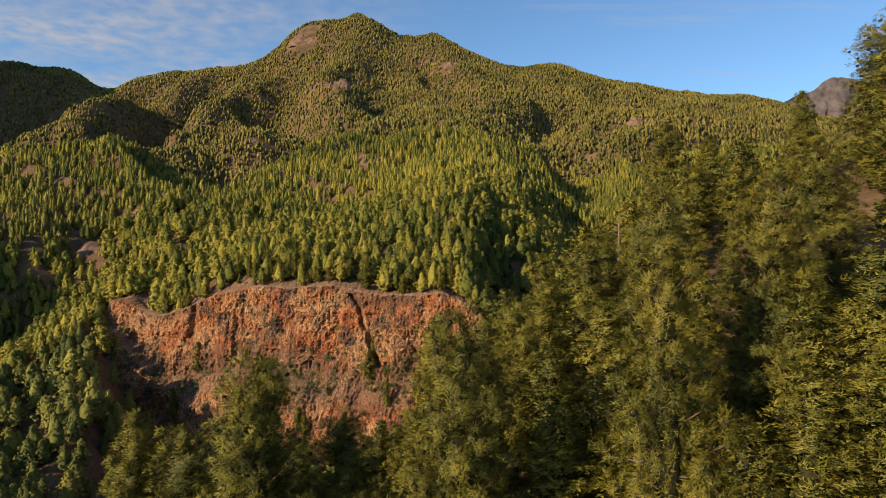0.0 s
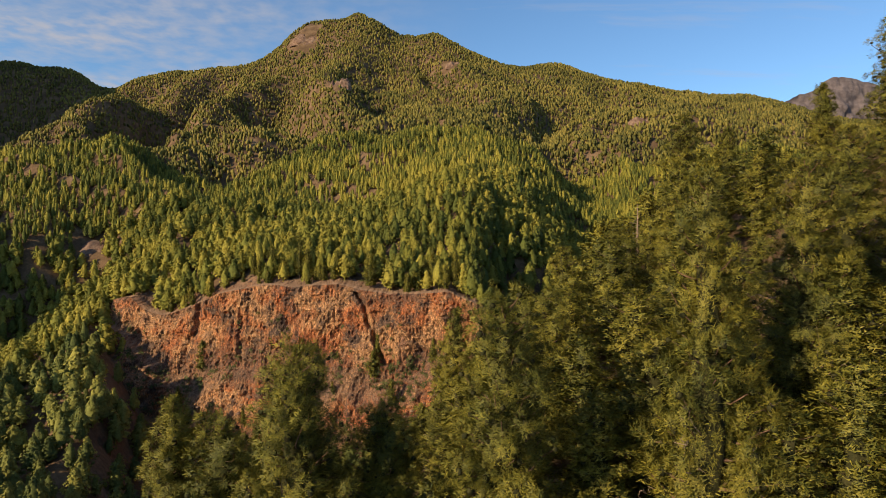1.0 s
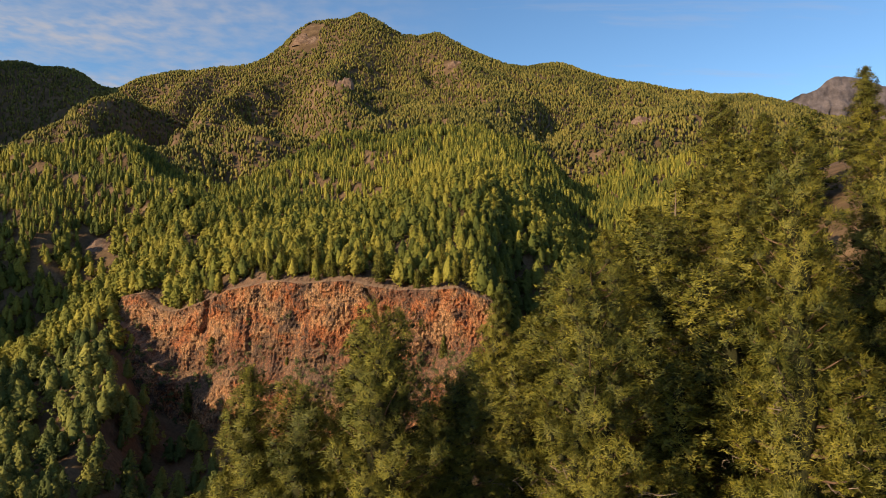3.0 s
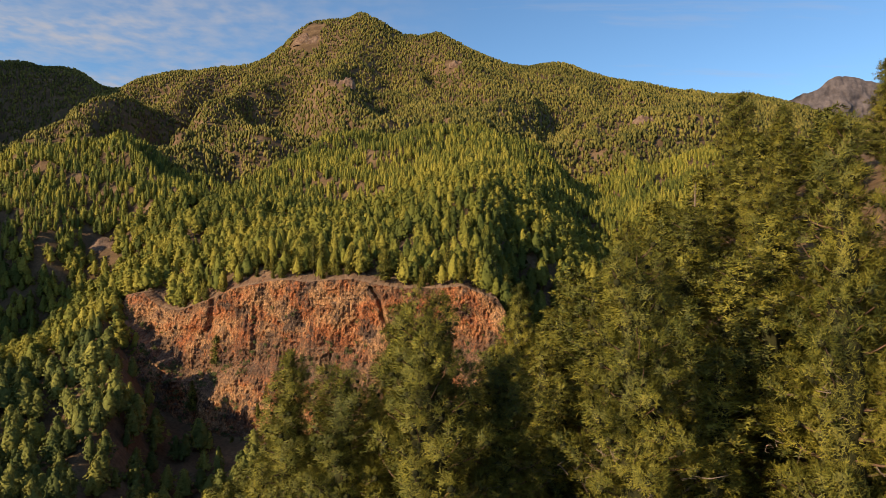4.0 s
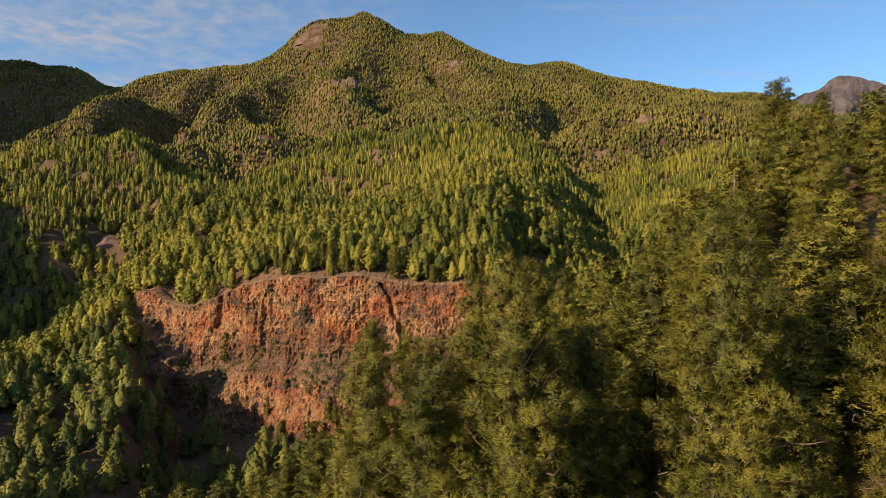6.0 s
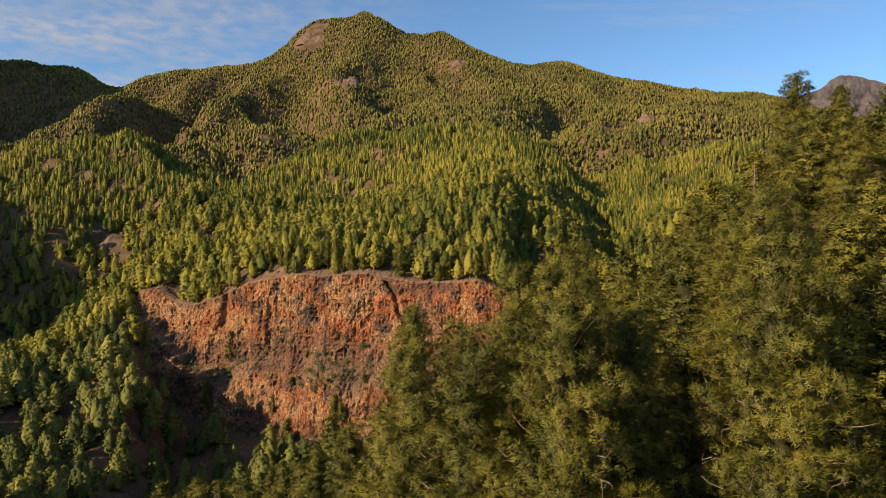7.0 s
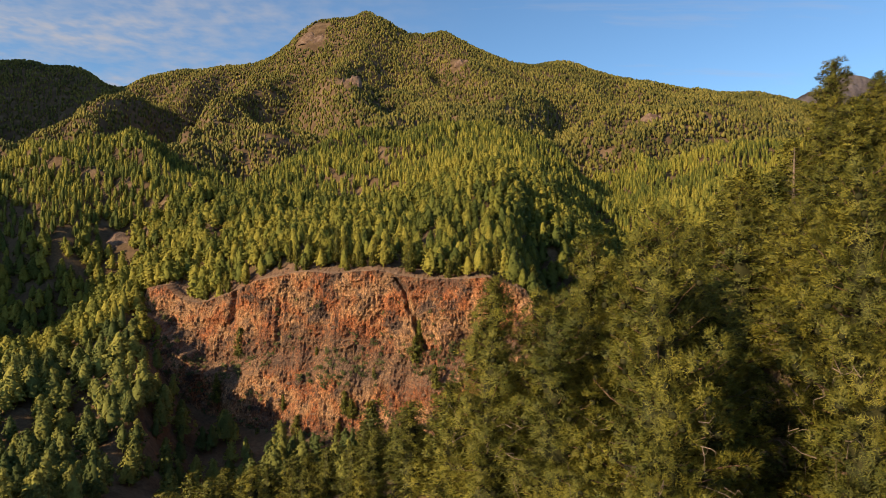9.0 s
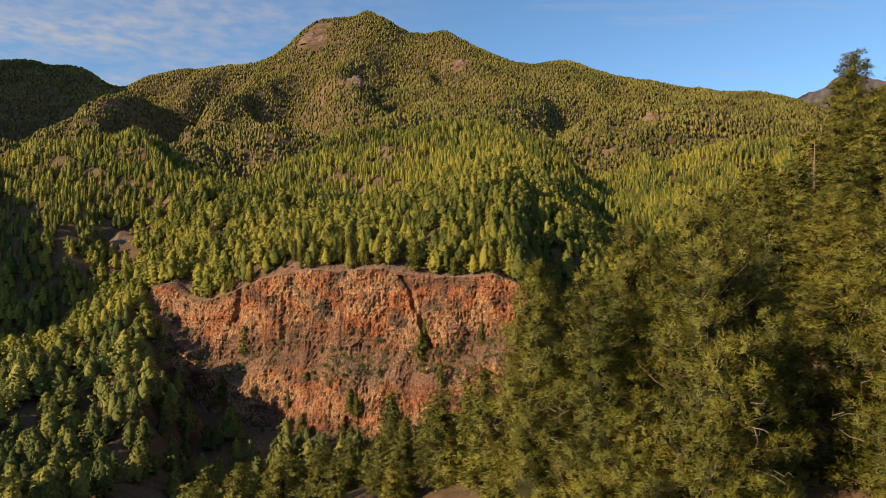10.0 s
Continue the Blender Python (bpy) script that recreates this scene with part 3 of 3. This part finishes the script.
    axes.append(ax / np.linalg.norm(ax, axis=1)[:, None])
    leaf = needles(rng, np.concatenate(centres), np.concatenate(sizes), blades, width, np.concatenate(axes))
    # added crown shade: a ragged dark heart round the trunk, a knot per puff
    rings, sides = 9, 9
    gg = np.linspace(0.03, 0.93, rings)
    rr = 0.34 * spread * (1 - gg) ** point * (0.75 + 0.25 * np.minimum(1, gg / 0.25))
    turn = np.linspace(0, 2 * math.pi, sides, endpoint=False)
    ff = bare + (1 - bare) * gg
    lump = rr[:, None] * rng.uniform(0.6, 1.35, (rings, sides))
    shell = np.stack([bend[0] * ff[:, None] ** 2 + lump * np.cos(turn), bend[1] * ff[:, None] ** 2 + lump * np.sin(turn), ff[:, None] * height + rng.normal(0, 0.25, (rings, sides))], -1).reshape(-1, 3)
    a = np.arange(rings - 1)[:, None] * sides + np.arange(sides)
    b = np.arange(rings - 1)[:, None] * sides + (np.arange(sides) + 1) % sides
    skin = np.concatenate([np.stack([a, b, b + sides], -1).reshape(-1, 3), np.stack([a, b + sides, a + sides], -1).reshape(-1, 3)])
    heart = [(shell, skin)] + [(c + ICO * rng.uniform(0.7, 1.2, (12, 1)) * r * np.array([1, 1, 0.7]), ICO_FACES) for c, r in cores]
    return gather(wood), leaf, dead, gather(heart)


def build_pine(seed, height, spread, bare, limbs, tufts, blades, width, point=0.8, clump=1.0, tuft=0.4):
    rng = np.random.default_rng(seed)
    wood, leaf, dead, heart = pine_shape(rng, height, spread, bare, limbs, tufts, blades, width, point, clump, tuft)
    root = new("pine_tree")
    mesh_object("trunk", *wood, M_BARK, smooth=True, parent=root)
    mesh_object("crown", leaf[0], leaf[1], M_NEEDLES, parent=root, normals=leaf[2])
    tagged(mesh_object("crown_shade", *heart, M_CROWNSHADE, parent=root), "dark filler for the shade inside the crown", kind="stuff")
    if dead:
        tagged(mesh_object("dead_wood", *gather(dead), M_DEADWOOD, smooth=True, parent=root), "bare bleached twigs", kind="stuff")
    return root


NEAR_PINES = [
    build_pine(1, 20, 4.4, 0.05, 104, 17, 24, 0.056, 0.62, 0.99, 0.36),
    build_pine(2, 20, 5.4, 0.06, 111, 17, 24, 0.056, 0.48, 1.14, 0.36),
    build_pine(3, 20, 4.0, 0.04, 100, 17, 24, 0.056, 0.66, 0.89, 0.36),
    build_pine(4, 20, 4.8, 0.08, 107, 17, 24, 0.056, 0.52, 1.04, 0.36),
]
SLOPE_PINES = [
    build_pine(21, 20, 4.6, 0.03, 60, 12, 12, 0.12, 0.55, 1.15, 0.5),
    build_pine(22, 20, 3.9, 0.03, 60, 12, 12, 0.12, 0.6, 1.0, 0.5),
]
MID_PINES = [
    build_pine(11, 20, 4.0, 0.10, 40, 8, 8, 0.18, 0.62, 1.05, 0.7),
    build_pine(12, 20, 4.8, 0.14, 40, 8, 8, 0.18, 0.52, 1.2, 0.75),
    build_pine(13, 20, 3.4, 0.08, 40, 8, 8, 0.18, 0.7, 0.95, 0.7),
]
for p in NEAR_PINES:
    tagged(p, "tall green pine with layered needle clumps", "pine tree", "pines")
for p in SLOPE_PINES:
    tagged(p, "bushy green pine on the shaded home slope", "pine tree", "pines")
for p in MID_PINES:
    tagged(p, "slender green pine on the canyon slope", "pine tree", "pines")
FREE = {id(p): p for p in NEAR_PINES + SLOPE_PINES + MID_PINES}


def plant(kind, x, y, top=None, height=None, turn=0.0, wide=1.0, label=""):
    """Stands a pine at x, y, with its top at that height above the datum or of that height."""
    z = float(land(np.array([x]), np.array([y]))[0]) - 0.4
    h = (top - z) if top is not None else height
    m = pose(x, y, z, 0, 0, turn)
    if id(kind) in FREE:
        del FREE[id(kind)]
        ob = kind
        ob.matrix_basis = m
    else:
        ob = copy_thing(kind, m)
    s = h / 20
    w = min(h, 23) / 20 * wide
    ob.matrix_basis = m @ Matrix.Diagonal((w, w, s, 1))
    if label:
        tagged(ob, label)
    return ob


# the pines that stand along the flight, by plan: kind, x, y, top, width
STAND = [
    (2, -29.6, 60.5, 184.5, 1.0), (3, -24.0, 58.5, 183.0, 1.0), (1, -16.0, 53.5, 190.0, 1.0), (3, -9.5, 60.0, 184.0, 1.0),
    (1, 1.8, 55.0, 194.2, 1.05), (2, -2.0, 112.0, 188.0, 1.0), (0, 17.6, 112.0, 199.0, 1.0), (0, 18.8, 54.0, 205.0, 1.1),
    (0, 47.5, 135.0, 227.0, 1.15), (2, 56.0, 134.0, 224.0, 1.2), (3, 32.0, 62.0, 207.0, 1.0), (2, 66.0, 116.0, 229.0, 1.0),
    (1, 77.0, 108.0, 240.0, 1.2), (0, -19.0, 66.0, 188.5, 0.9), (2, -64.0, 70.0, 160.5, 1.0), (0, -46.0, 98.0, 160.5, 1.0),
    (3, -33.0, 92.0, 163.0, 1.0), (3, 9.0, 78.0, 193.0, 1.0), (0, 29.0, 88.0, 206.0, 1.0), (1, 45.0, 76.0, 213.0, 1.0),
]
for i, (k, x, y, top, wide) in enumerate(STAND):
    plant(NEAR_PINES[k], x, y, top=top, turn=i * 77, wide=wide)
BEHIND = [
    (0, -37, 86, 163), (1, -30, 80, 166), (0, -52, 84, 158), (1, -25, 84, 167), (0, 22, 96, 200), (1, 27, 104, 201), (0, 14, 90, 193),
    (1, 33, 112, 204), (0, 40, 104, 209), (0, 6, 86, 190), (1, 2, 92, 186), (0, 18, 72, 194), (1, 12, 69, 189), (1, 25, 76, 198), (0, -44, 78, 160),
    (1, 62, 84, 222), (0, 70, 98, 231), (1, 57, 72, 215), (0, 47, 63, 206), (1, 40, 56, 197), (0, -40, 95, 162), (1, -34, 99, 164), (0, -47, 92, 159),
    (1, -43, 83, 164), (0, -38, 81, 168), (1, -33, 74, 172), (0, 34, 60, 197), (1, 39, 57, 200), (0, 73, 104, 229), (1, 49, 106, 215), (0, 18, 64, 190), (1, 11, 60, 185), (0, 30, 52, 190), (1, 36, 50, 193), (0, 42, 54, 199), (1, 25, 53, 186),
]
for i, (k, x, y, top) in enumerate(BEHIND):
    plant(SLOPE_PINES[k], x, y, top=top, turn=i * 53, wide=1.25)

# pines rooted on the ledges of the cliff: x, foot height, tree height
for i, (x, foot, h) in enumerate([(-213, 93, 27), (-57, 98, 24), (-54, 117, 21), (-112, 59, 20), (-106, 57, 17), (-228, 56, 27), (-117, 36, 20), (-151, 39, 19),
                                  (-12, 113, 19), (-42, 83, 20), (-99, 16, 20), (-185, 20, 22), (-135, 24, 18), (-75, 40, 18), (-165, 58, 14), (-90, 88, 9), (-140, 100, 8)]):
    col = int(np.argmin(np.abs(FACE[0, :, 0] - x)))
    row = int(np.argmin(np.abs(FACE[:, col, 2] - foot)))
    p = FACE[row, col]
    ob = copy_thing(MID_PINES[i % 3], pose(float(p[0]), float(p[1]) - 0.4, float(p[2]) - 1.0, 0, 0, 50 * i))
    ob.matrix_basis = ob.matrix_basis @ Matrix.Diagonal((h / 20, h / 20, h / 20, 1))
    tagged(ob, "slender green pine rooted on a cliff ledge")

rng_plan = np.random.default_rng(7)


def fill(count, pines, x0, x1, y0, y1, low, high, apart, wide, ceiling):
    """Adds pines on a stretch of the home slope, keeping their distance; their tops stay under a rising plane."""
    n = 0
    for _ in range(count * 60):
        y = rng_plan.uniform(y0, y1)
        x = rng_plan.uniform(x0, x1) + (y - y0) * 0.45 * (1 if x1 > 60 else 0)
        h = rng_plan.uniform(low, high)
        if n == count or any((x - a) ** 2 + (y - b) ** 2 < apart ** 2 for a, b in TAKEN):
            continue
        z = float(land(np.array([x]), np.array([y]))[0])
        if z + h > ceiling(x, y):
            h = ceiling(x, y) - z
            if h < 7:
                continue
        TAKEN.append((x, y))
        plant(pines[n % len(pines)], x, y, height=h, turn=rng_plan.uniform(0, 360), wide=wide)
        n += 1


TAKEN = [(x, y) for _, x, y, *_ in STAND + BEHIND]
fill(16, SLOPE_PINES, -75, -18, 72, 135, 13, 19, 5.0, 1.2, lambda x, y: 186 - 0.27 * y - 0.3 * max(0, -45 - x))
fill(14, SLOPE_PINES, -36, 50, 55, 95, 9, 19, 3.8, 1.25, lambda x, y: 179 + 0.55 * max(x, 0) + 0.25 * min(x, 0))
fill(14, SLOPE_PINES, -25, 50, 66, 130, 14, 20, 5.5, 1.1, lambda x, y: 200 - 0.172 * y + 1.03 * x)
fill(45, MID_PINES, -20, 59, 110, 320, 14, 22, 7, 1.2, lambda x, y: 200 - 0.172 * y + 1.03 * x)
fill(50, MID_PINES, 5, 100, 100, 320, 16, 24, 6.5, 1.25, lambda x, y: 200 + y * min(0.14, 1.2 * (x / y - 0.2) - 0.03))
fill(30, MID_PINES, -110, 20, 105, 390, 13, 19, 8, 1.2, lambda x, y: 400)


# ---- forests ----
def lathe_tree(rng, sides, profile):
    """A small pine of unit height, lumpy all round: profile gives rings of height and radius under the tip."""
    v = [(0, 0, 1)]
    for zz, r in profile:
        for a in range(sides):
            q = 2 * math.pi * (a + rng.uniform(-0.3, 0.3)) / sides
            rr = r * rng.uniform(0.55, 1.45)
            v.append((rr * math.cos(q), rr * math.sin(q), zz + rng.uniform(-0.045, 0.045)))
    f = [(0, 1 + a, 1 + (a + 1) % sides) for a in range(sides)]
    for k in range(len(profile) - 1):
        i, j = 1 + k * sides, 1 + (k + 1) * sides
        for a in range(sides):
            b = (a + 1) % sides
            f += [(i + a, j + a, j + b), (i + a, j + b, i + b)]
    return np.array(v), np.array(f)


def bushy(core, shell):
    """A solid crown with loose tufts over it."""
    cv, cf = core
    sv, sf, sn = shell
    out = cv * np.array([1, 1, 0]) / (np.linalg.norm(cv[:, :2], axis=1)[:, None] + 0.02) + np.array([0, 0, 0.45])
    out /= np.linalg.norm(out, axis=1)[:, None]
    return np.concatenate([cv, sv]), np.concatenate([cf, sf + len(cv)]), np.concatenate([out, sn])


def clumped_tree(rng, clumps, blades, spread, point=0.6, size0=0.10):
    """A pine of unit height: tiers of foliage clumps round a dim core, each clump a burst of needle sheets."""
    g = (np.arange(clumps) + rng.uniform(0, 1, clumps)) / clumps
    az = np.arange(clumps) * 2.4 + rng.normal(0, 0.5, clumps)
    swell = 1 + 0.2 * np.sin(2 * az + rng.uniform(0, 6) + 6 * g)
    r = spread * (1 - g) ** point * rng.uniform(0.6, 1.1, clumps) * (0.65 + 0.35 * np.minimum(1, g / 0.2)) * swell
    hub = np.stack([r * np.cos(az), r * np.sin(az), 0.15 + 0.81 * g + 0.12 * r], 1)
    n = clumps * blades
    c = np.repeat(hub, blades, 0)
    size = np.repeat((size0 - 0.45 * size0 * g) * rng.uniform(0.75, 1.25, clumps), blades)
    d = unit(rng, n)
    d[:, 2] = 0.6 * d[:, 2] + 0.15
    away = np.repeat(np.stack([np.cos(az), np.sin(az), np.full(clumps, 0.55)], 1), blades, 0)
    face = d * 0.8 + away * 0.8 + unit(rng, n) * 0.25
    face /= np.linalg.norm(face, axis=1)[:, None]
    along = np.cross(face, unit(rng, n))
    along /= np.linalg.norm(along, axis=1)[:, None] + 1e-9
    side = np.cross(face, along)
    mid = c + d * (size * 0.6)[:, None]
    k = size[:, None]
    v = np.stack([mid - along * k * 0.5 + side * k * 0.5, mid - along * k * 0.5 - side * k * 0.5, mid + along * k * 0.8], 1).reshape(-1, 3)
    flip = np.einsum("ij,ij->i", np.cross(v[1::3] - v[0::3], v[2::3] - v[0::3]), face) < 0
    f = np.arange(n)[:, None] * 3 + np.where(flip[:, None], np.array([[0, 2, 1]]), np.array([[0, 1, 2]]))
    return v, f, np.repeat(face, 3, 0)


# bare slides and outcrops: x, y, radius
SCARS = [(633, 2060, 45), (-427, 2600, 60), (46, 3230, 60), (-790, 3650, 95), (-470, 835, 18), (690, 3790, 50)]


def scatter(rng, area_per_tree, near, far, gap, seed):
    """Places for trees between two distances, thinner where the ground is bare."""
    a0, a1 = -0.74, 0.74
    n = int((far ** 2 - near ** 2) * (a1 - a0) / 2 / area_per_tree)
    r = np.sqrt(rng.uniform(near ** 2, far ** 2, n))
    t = rng.uniform(a0, a1, n)
    x, y = r * np.sin(t), r * np.cos(t)
    keep = fractal(x / 95, y / 95, seed, 4) > gap
    for sx, sy, sr in SCARS:
        keep &= (x - sx) ** 2 + ((y - sy) * 0.7) ** 2 > (sr * (1 + 0.5 * value_noise(x / sr * 2, y / sr * 2, 61))) ** 2
    hid = on_grid(GH, x, y)
    keep &= (hid < 28) | (rng.uniform(0, 1, n) < 0.05)
    return x[keep], y[keep]


def forest(name, label, rng, protos, x, y, low, high, wide=1.0, mat=M_FOREST):
    z = on_grid(GZ, x, y) - 0.5
    n = len(x)
    which = rng.integers(0, len(protos), n)
    verts, faces, tint, base = [], [], [], 0
    h = rng.uniform(low, high, n) * (1 + 0.15 * fractal(x / 70, y / 70, 41, 2))
    turn, w, tn = rng.uniform(0, 6.283, n), rng.uniform(0.8, 1.25, n) * wide, rng.uniform(0, 1, n)
    soft = []
    for k, (pv, pf, *pn) in enumerate(protos):
        i = np.nonzero(which == k)[0]
        c, s = np.cos(turn[i])[:, None], np.sin(turn[i])[:, None]
        hw = (h[i] * w[i])[:, None]
        vx = x[i][:, None] + hw * (pv[None, :, 0] * c - pv[None, :, 1] * s)
        vy = y[i][:, None] + hw * (pv[None, :, 0] * s + pv[None, :, 1] * c)
        vz = z[i][:, None] + h[i][:, None] * pv[None, :, 2]
        verts.append(np.stack([vx, vy, vz], -1).reshape(-1, 3))
        faces.append((pf[None] + (np.arange(len(i)) * len(pv))[:, None, None]).reshape(-1, 3) + base)
        if pn:
            pn = pn[0]
            soft.append(np.stack([pn[None, :, 0] * c - pn[None, :, 1] * s, pn[None, :, 0] * s + pn[None, :, 1] * c, np.repeat(pn[None, :, 2], len(i), 0)], -1).reshape(-1, 3))
        tint.append(np.repeat(tn[i], len(pv)))
        base += len(i) * len(pv)
    ob = mesh_object(name, np.concatenate(verts), np.concatenate(faces), mat, tint=np.concatenate(tint), normals=np.concatenate(soft) if soft else None)
    tagged(ob, label, "forest", kind="stuff")


rng_f = np.random.default_rng(21)


def canyon(x, y):
    """The shaded cut between the canyon spur and the cliff, where few trees stand."""
    edge = np.interp(y, [340, 420, 500, 600], [-204, -238, -270, -322])
    return (x > edge + 6) & (x < edge + 84) & (y < cliff_line(x) - 8)


def near_cliff(x, y):
    yc = cliff_line(x)
    return (x > -330) & (x < 50) & (y < yc + np.where(x > -210, 24, 16)) & (y > yc - 45)


# single pines on the canyon spur, the rim and the near hillside
x, y = scatter(rng_f, 105, 350, 640, -1.0, 151)
ok = ~near_cliff(x, y) & (~canyon(x, y) | (rng_f.uniform(0, 1, len(x)) < 0.4)) & ((x < -150) | (y > 400))
x, y = x[ok], y[ok]
order = np.argsort(np.abs(y - cliff_line(x) - 40))
for k in range(34):
    px = rng_f.uniform(-300, 40)
    plant(MID_PINES[k % 3], px, float(cliff_line(px)) + rng_f.uniform(20, 36), height=rng_f.uniform(7, 20), turn=rng_f.uniform(0, 360), wide=rng_f.uniform(0.9, 1.3), label="young green pine on the cliff rim")
for i in order[:35]:
    plant(MID_PINES[i % 3], float(x[i]), float(y[i]), height=rng_f.uniform(17, 33), turn=rng_f.uniform(0, 360), wide=rng_f.uniform(0.85, 1.2))
rest = order[35:]
RINGS = ((0.88, 0.05), (0.6, 0.12), (0.27, 0.15), (0.15, 0.02), (0.0, 0.018))
P_BIG = [bushy(lathe_tree(rng_f, 5, RINGS), clumped_tree(rng_f, int(rng_f.integers(32, 44)), 5, rng_f.uniform(0.19, 0.29), rng_f.uniform(0.42, 0.62), 0.09)) for _ in range(20)]
P_MID = [bushy(lathe_tree(rng_f, 4, ((0.88, 0.05), (0.6, 0.10), (0.3, 0.12), (0.14, 0.05))), clumped_tree(rng_f, 22, 2, rng_f.uniform(0.17, 0.25), 0.5, 0.105)) for _ in range(16)]
P_FAR = [lathe_tree(rng_f, 3, ((0.85, 0.13), (0.5, 0.22), (0.18, 0.15))) for _ in range(12)]
P_NEAR = [bushy(lathe_tree(rng_f, 5, RINGS), clumped_tree(rng_f, int(rng_f.integers(56, 76)), 6, rng_f.uniform(0.2, 0.3), rng_f.uniform(0.4, 0.6), 0.07)) for _ in range(20)]
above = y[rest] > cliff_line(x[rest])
for part_of, name, label, mat in ((~above, "canyon_forest", "greener pines on the canyon spur, dimmed for weak sunlight", M_DIMFOREST), (above, "rim_forest", "sunlit green pines along the cliff rim", M_FOREST)):
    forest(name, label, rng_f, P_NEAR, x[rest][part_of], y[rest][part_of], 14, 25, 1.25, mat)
x, y = scatter(rng_f, 120, 640, 950, -1.5, 152)
forest("lower_forest", "sunlit green pine forest above the cliff", rng_f, P_BIG, x, y, 17, 29, 1.3)
x, y = scatter(rng_f, 84, 950, 1700, -1.6, 153)
forest("middle_forest", "dense green pine forest on the mountainside", rng_f, P_MID, x, y, 15, 25, 1.1)
x, y = scatter(rng_f, 140, 1700, 4500, -1.1, 154)
forest("upper_forest", "distant olive-green pine forest on the upper slopes", rng_f, P_FAR, x, y, 12, 22, 1.15, M_OLIVEFOREST)


def build_shrubs():
    """Low dark shrubs that cling to the ledges and the scree of the cliff."""
    rng = np.random.default_rng(5)
    n = 1100
    rows, cols = FACE.shape[:2]
    r = (np.where(rng.uniform(0, 1, n) < 0.45, rng.normal(0.52, 0.07, n), rng.beta(2.6, 1.2, n)).clip(0.04, 1) * (rows - 1)).astype(int)
    c = rng.integers(0, cols, n)
    centres = FACE[r, c] + np.array([0, -0.5, 0.3])
    keep = value_noise(centres[:, 0] / 24, centres[:, 2] / 14, 88) > -0.15
    centres = centres[keep]
    v, q, soft = needles(rng, centres, rng.uniform(0.7, 3.0, len(centres)), 34, 0.14, np.tile([0, -0.6, 0.7], (len(centres), 1)))
    ob = mesh_object("shrubs", v, q, M_SHRUB, normals=soft)
    tagged(ob, "low dark green shrubs clinging to the cliff", "shrubs", kind="stuff")


build_shrubs()


def build_outcrop(label, x, y, wide, high, seed, mat):
    """A bluff of bare rock that stands out of the slope: a knobbly swelling, steep on the open side."""
    rows, cols = 26, 40
    p, q = np.meshgrid(np.linspace(0, math.pi, cols), np.linspace(0, 1, rows))
    dx, dz = -np.cos(p) * wide / 2, q * high
    bulge = np.sin(p) ** 0.5 * wide * 0.30 * np.sqrt(np.clip(1 - q ** 2, 0, 1))
    X, Y = x + dx, y - bulge + wide * 0.05 + q * high * 0.4
    k = wide / 9
    Y = Y + 0.35 * k * fractal(X / k, dz / k, seed, 4) + 0.25 * k * np.abs(value_noise(X / k * 3, dz / k, seed + 9))
    ground_z = float(land(np.array([x]), np.array([y - wide * 0.1]))[0])
    Z = ground_z - 0.35 * high + dz * (0.85 + 0.2 * value_noise(X / k, X * 0, seed + 3)) * (0.35 + 0.65 * np.sin(p) ** 0.6)
    ob = mesh_object("rock_outcrop", np.stack([X, Y, Z], -1).reshape(-1, 3), lattice(rows, cols), mat)
    tagged(ob, label, "rock outcrop", kind="structure")


build_outcrop("broken grey and ochre rock bluff among pines", -474, 826, 58, 42, 201, M_ROCK)
build_outcrop("bare reddish cliff below the mountain top", -775, 3625, 215, 110, 202, M_ROCK)
build_outcrop("bare brown rock scar on the mountainside", 46, 3200, 80, 55, 203, M_ROCK)
build_outcrop("pale bare rock scar above the forest", 633, 2040, 75, 34, 204, M_ROCK)
build_outcrop("brown rock face among the upper pines", -427, 2580, 90, 62, 205, M_ROCK)


def build_snag():
    rng = np.random.default_rng(77)
    wood, *_ = pine_shape(rng, 22, 3.0, 0.25, 46, 2, 2, 0.05)
    root = new("dead_pine")
    mesh_object("trunk", *wood, M_DEADWOOD, smooth=True, parent=root)
    z = float(land(np.array([35.5]), np.array([128.0]))[0])
    root.matrix_basis = pose(35.5, 128, z - 0.4) @ Matrix.Diagonal((1, 1, max(0.5, (208 - z) / 22), 1))
    tagged(root, "bare dead pine with broken grey-brown branches", "dead tree")


build_snag()


def build_rocks():
    """Loose blocks on the rim and the shelf of the cliff."""
    rng = np.random.default_rng(9)
    pieces = []
    for k in range(520):
        if k < 260:
            x = rng.uniform(-300, 30)
            y = float(cliff_line(np.array([x]))[0]) + rng.uniform(8, 44)
            p = np.array([x, y, float(on_grid(GZ, np.array([x]), np.array([y]))[0]) + 0.3])
        else:
            p = FACE[int(rng.uniform(0.45, 0.95) * (len(FACE) - 1)), rng.integers(0, FACE.shape[1])]
        size = rng.uniform(0.4, 1.1) * (2.2 if rng.uniform() < 0.08 else 1)
        pieces.append((ICO * rng.uniform(0.6, 1.3, (12, 3)) * size * np.array([1.2, 1.0, 0.8]) + p, ICO_FACES))
    ob = mesh_object("loose_rocks", *gather(pieces), M_ROCK)
    tagged(ob, "loose brown volcanic rocks on the cliff rim", "rocks", kind="stuff")


build_rocks()
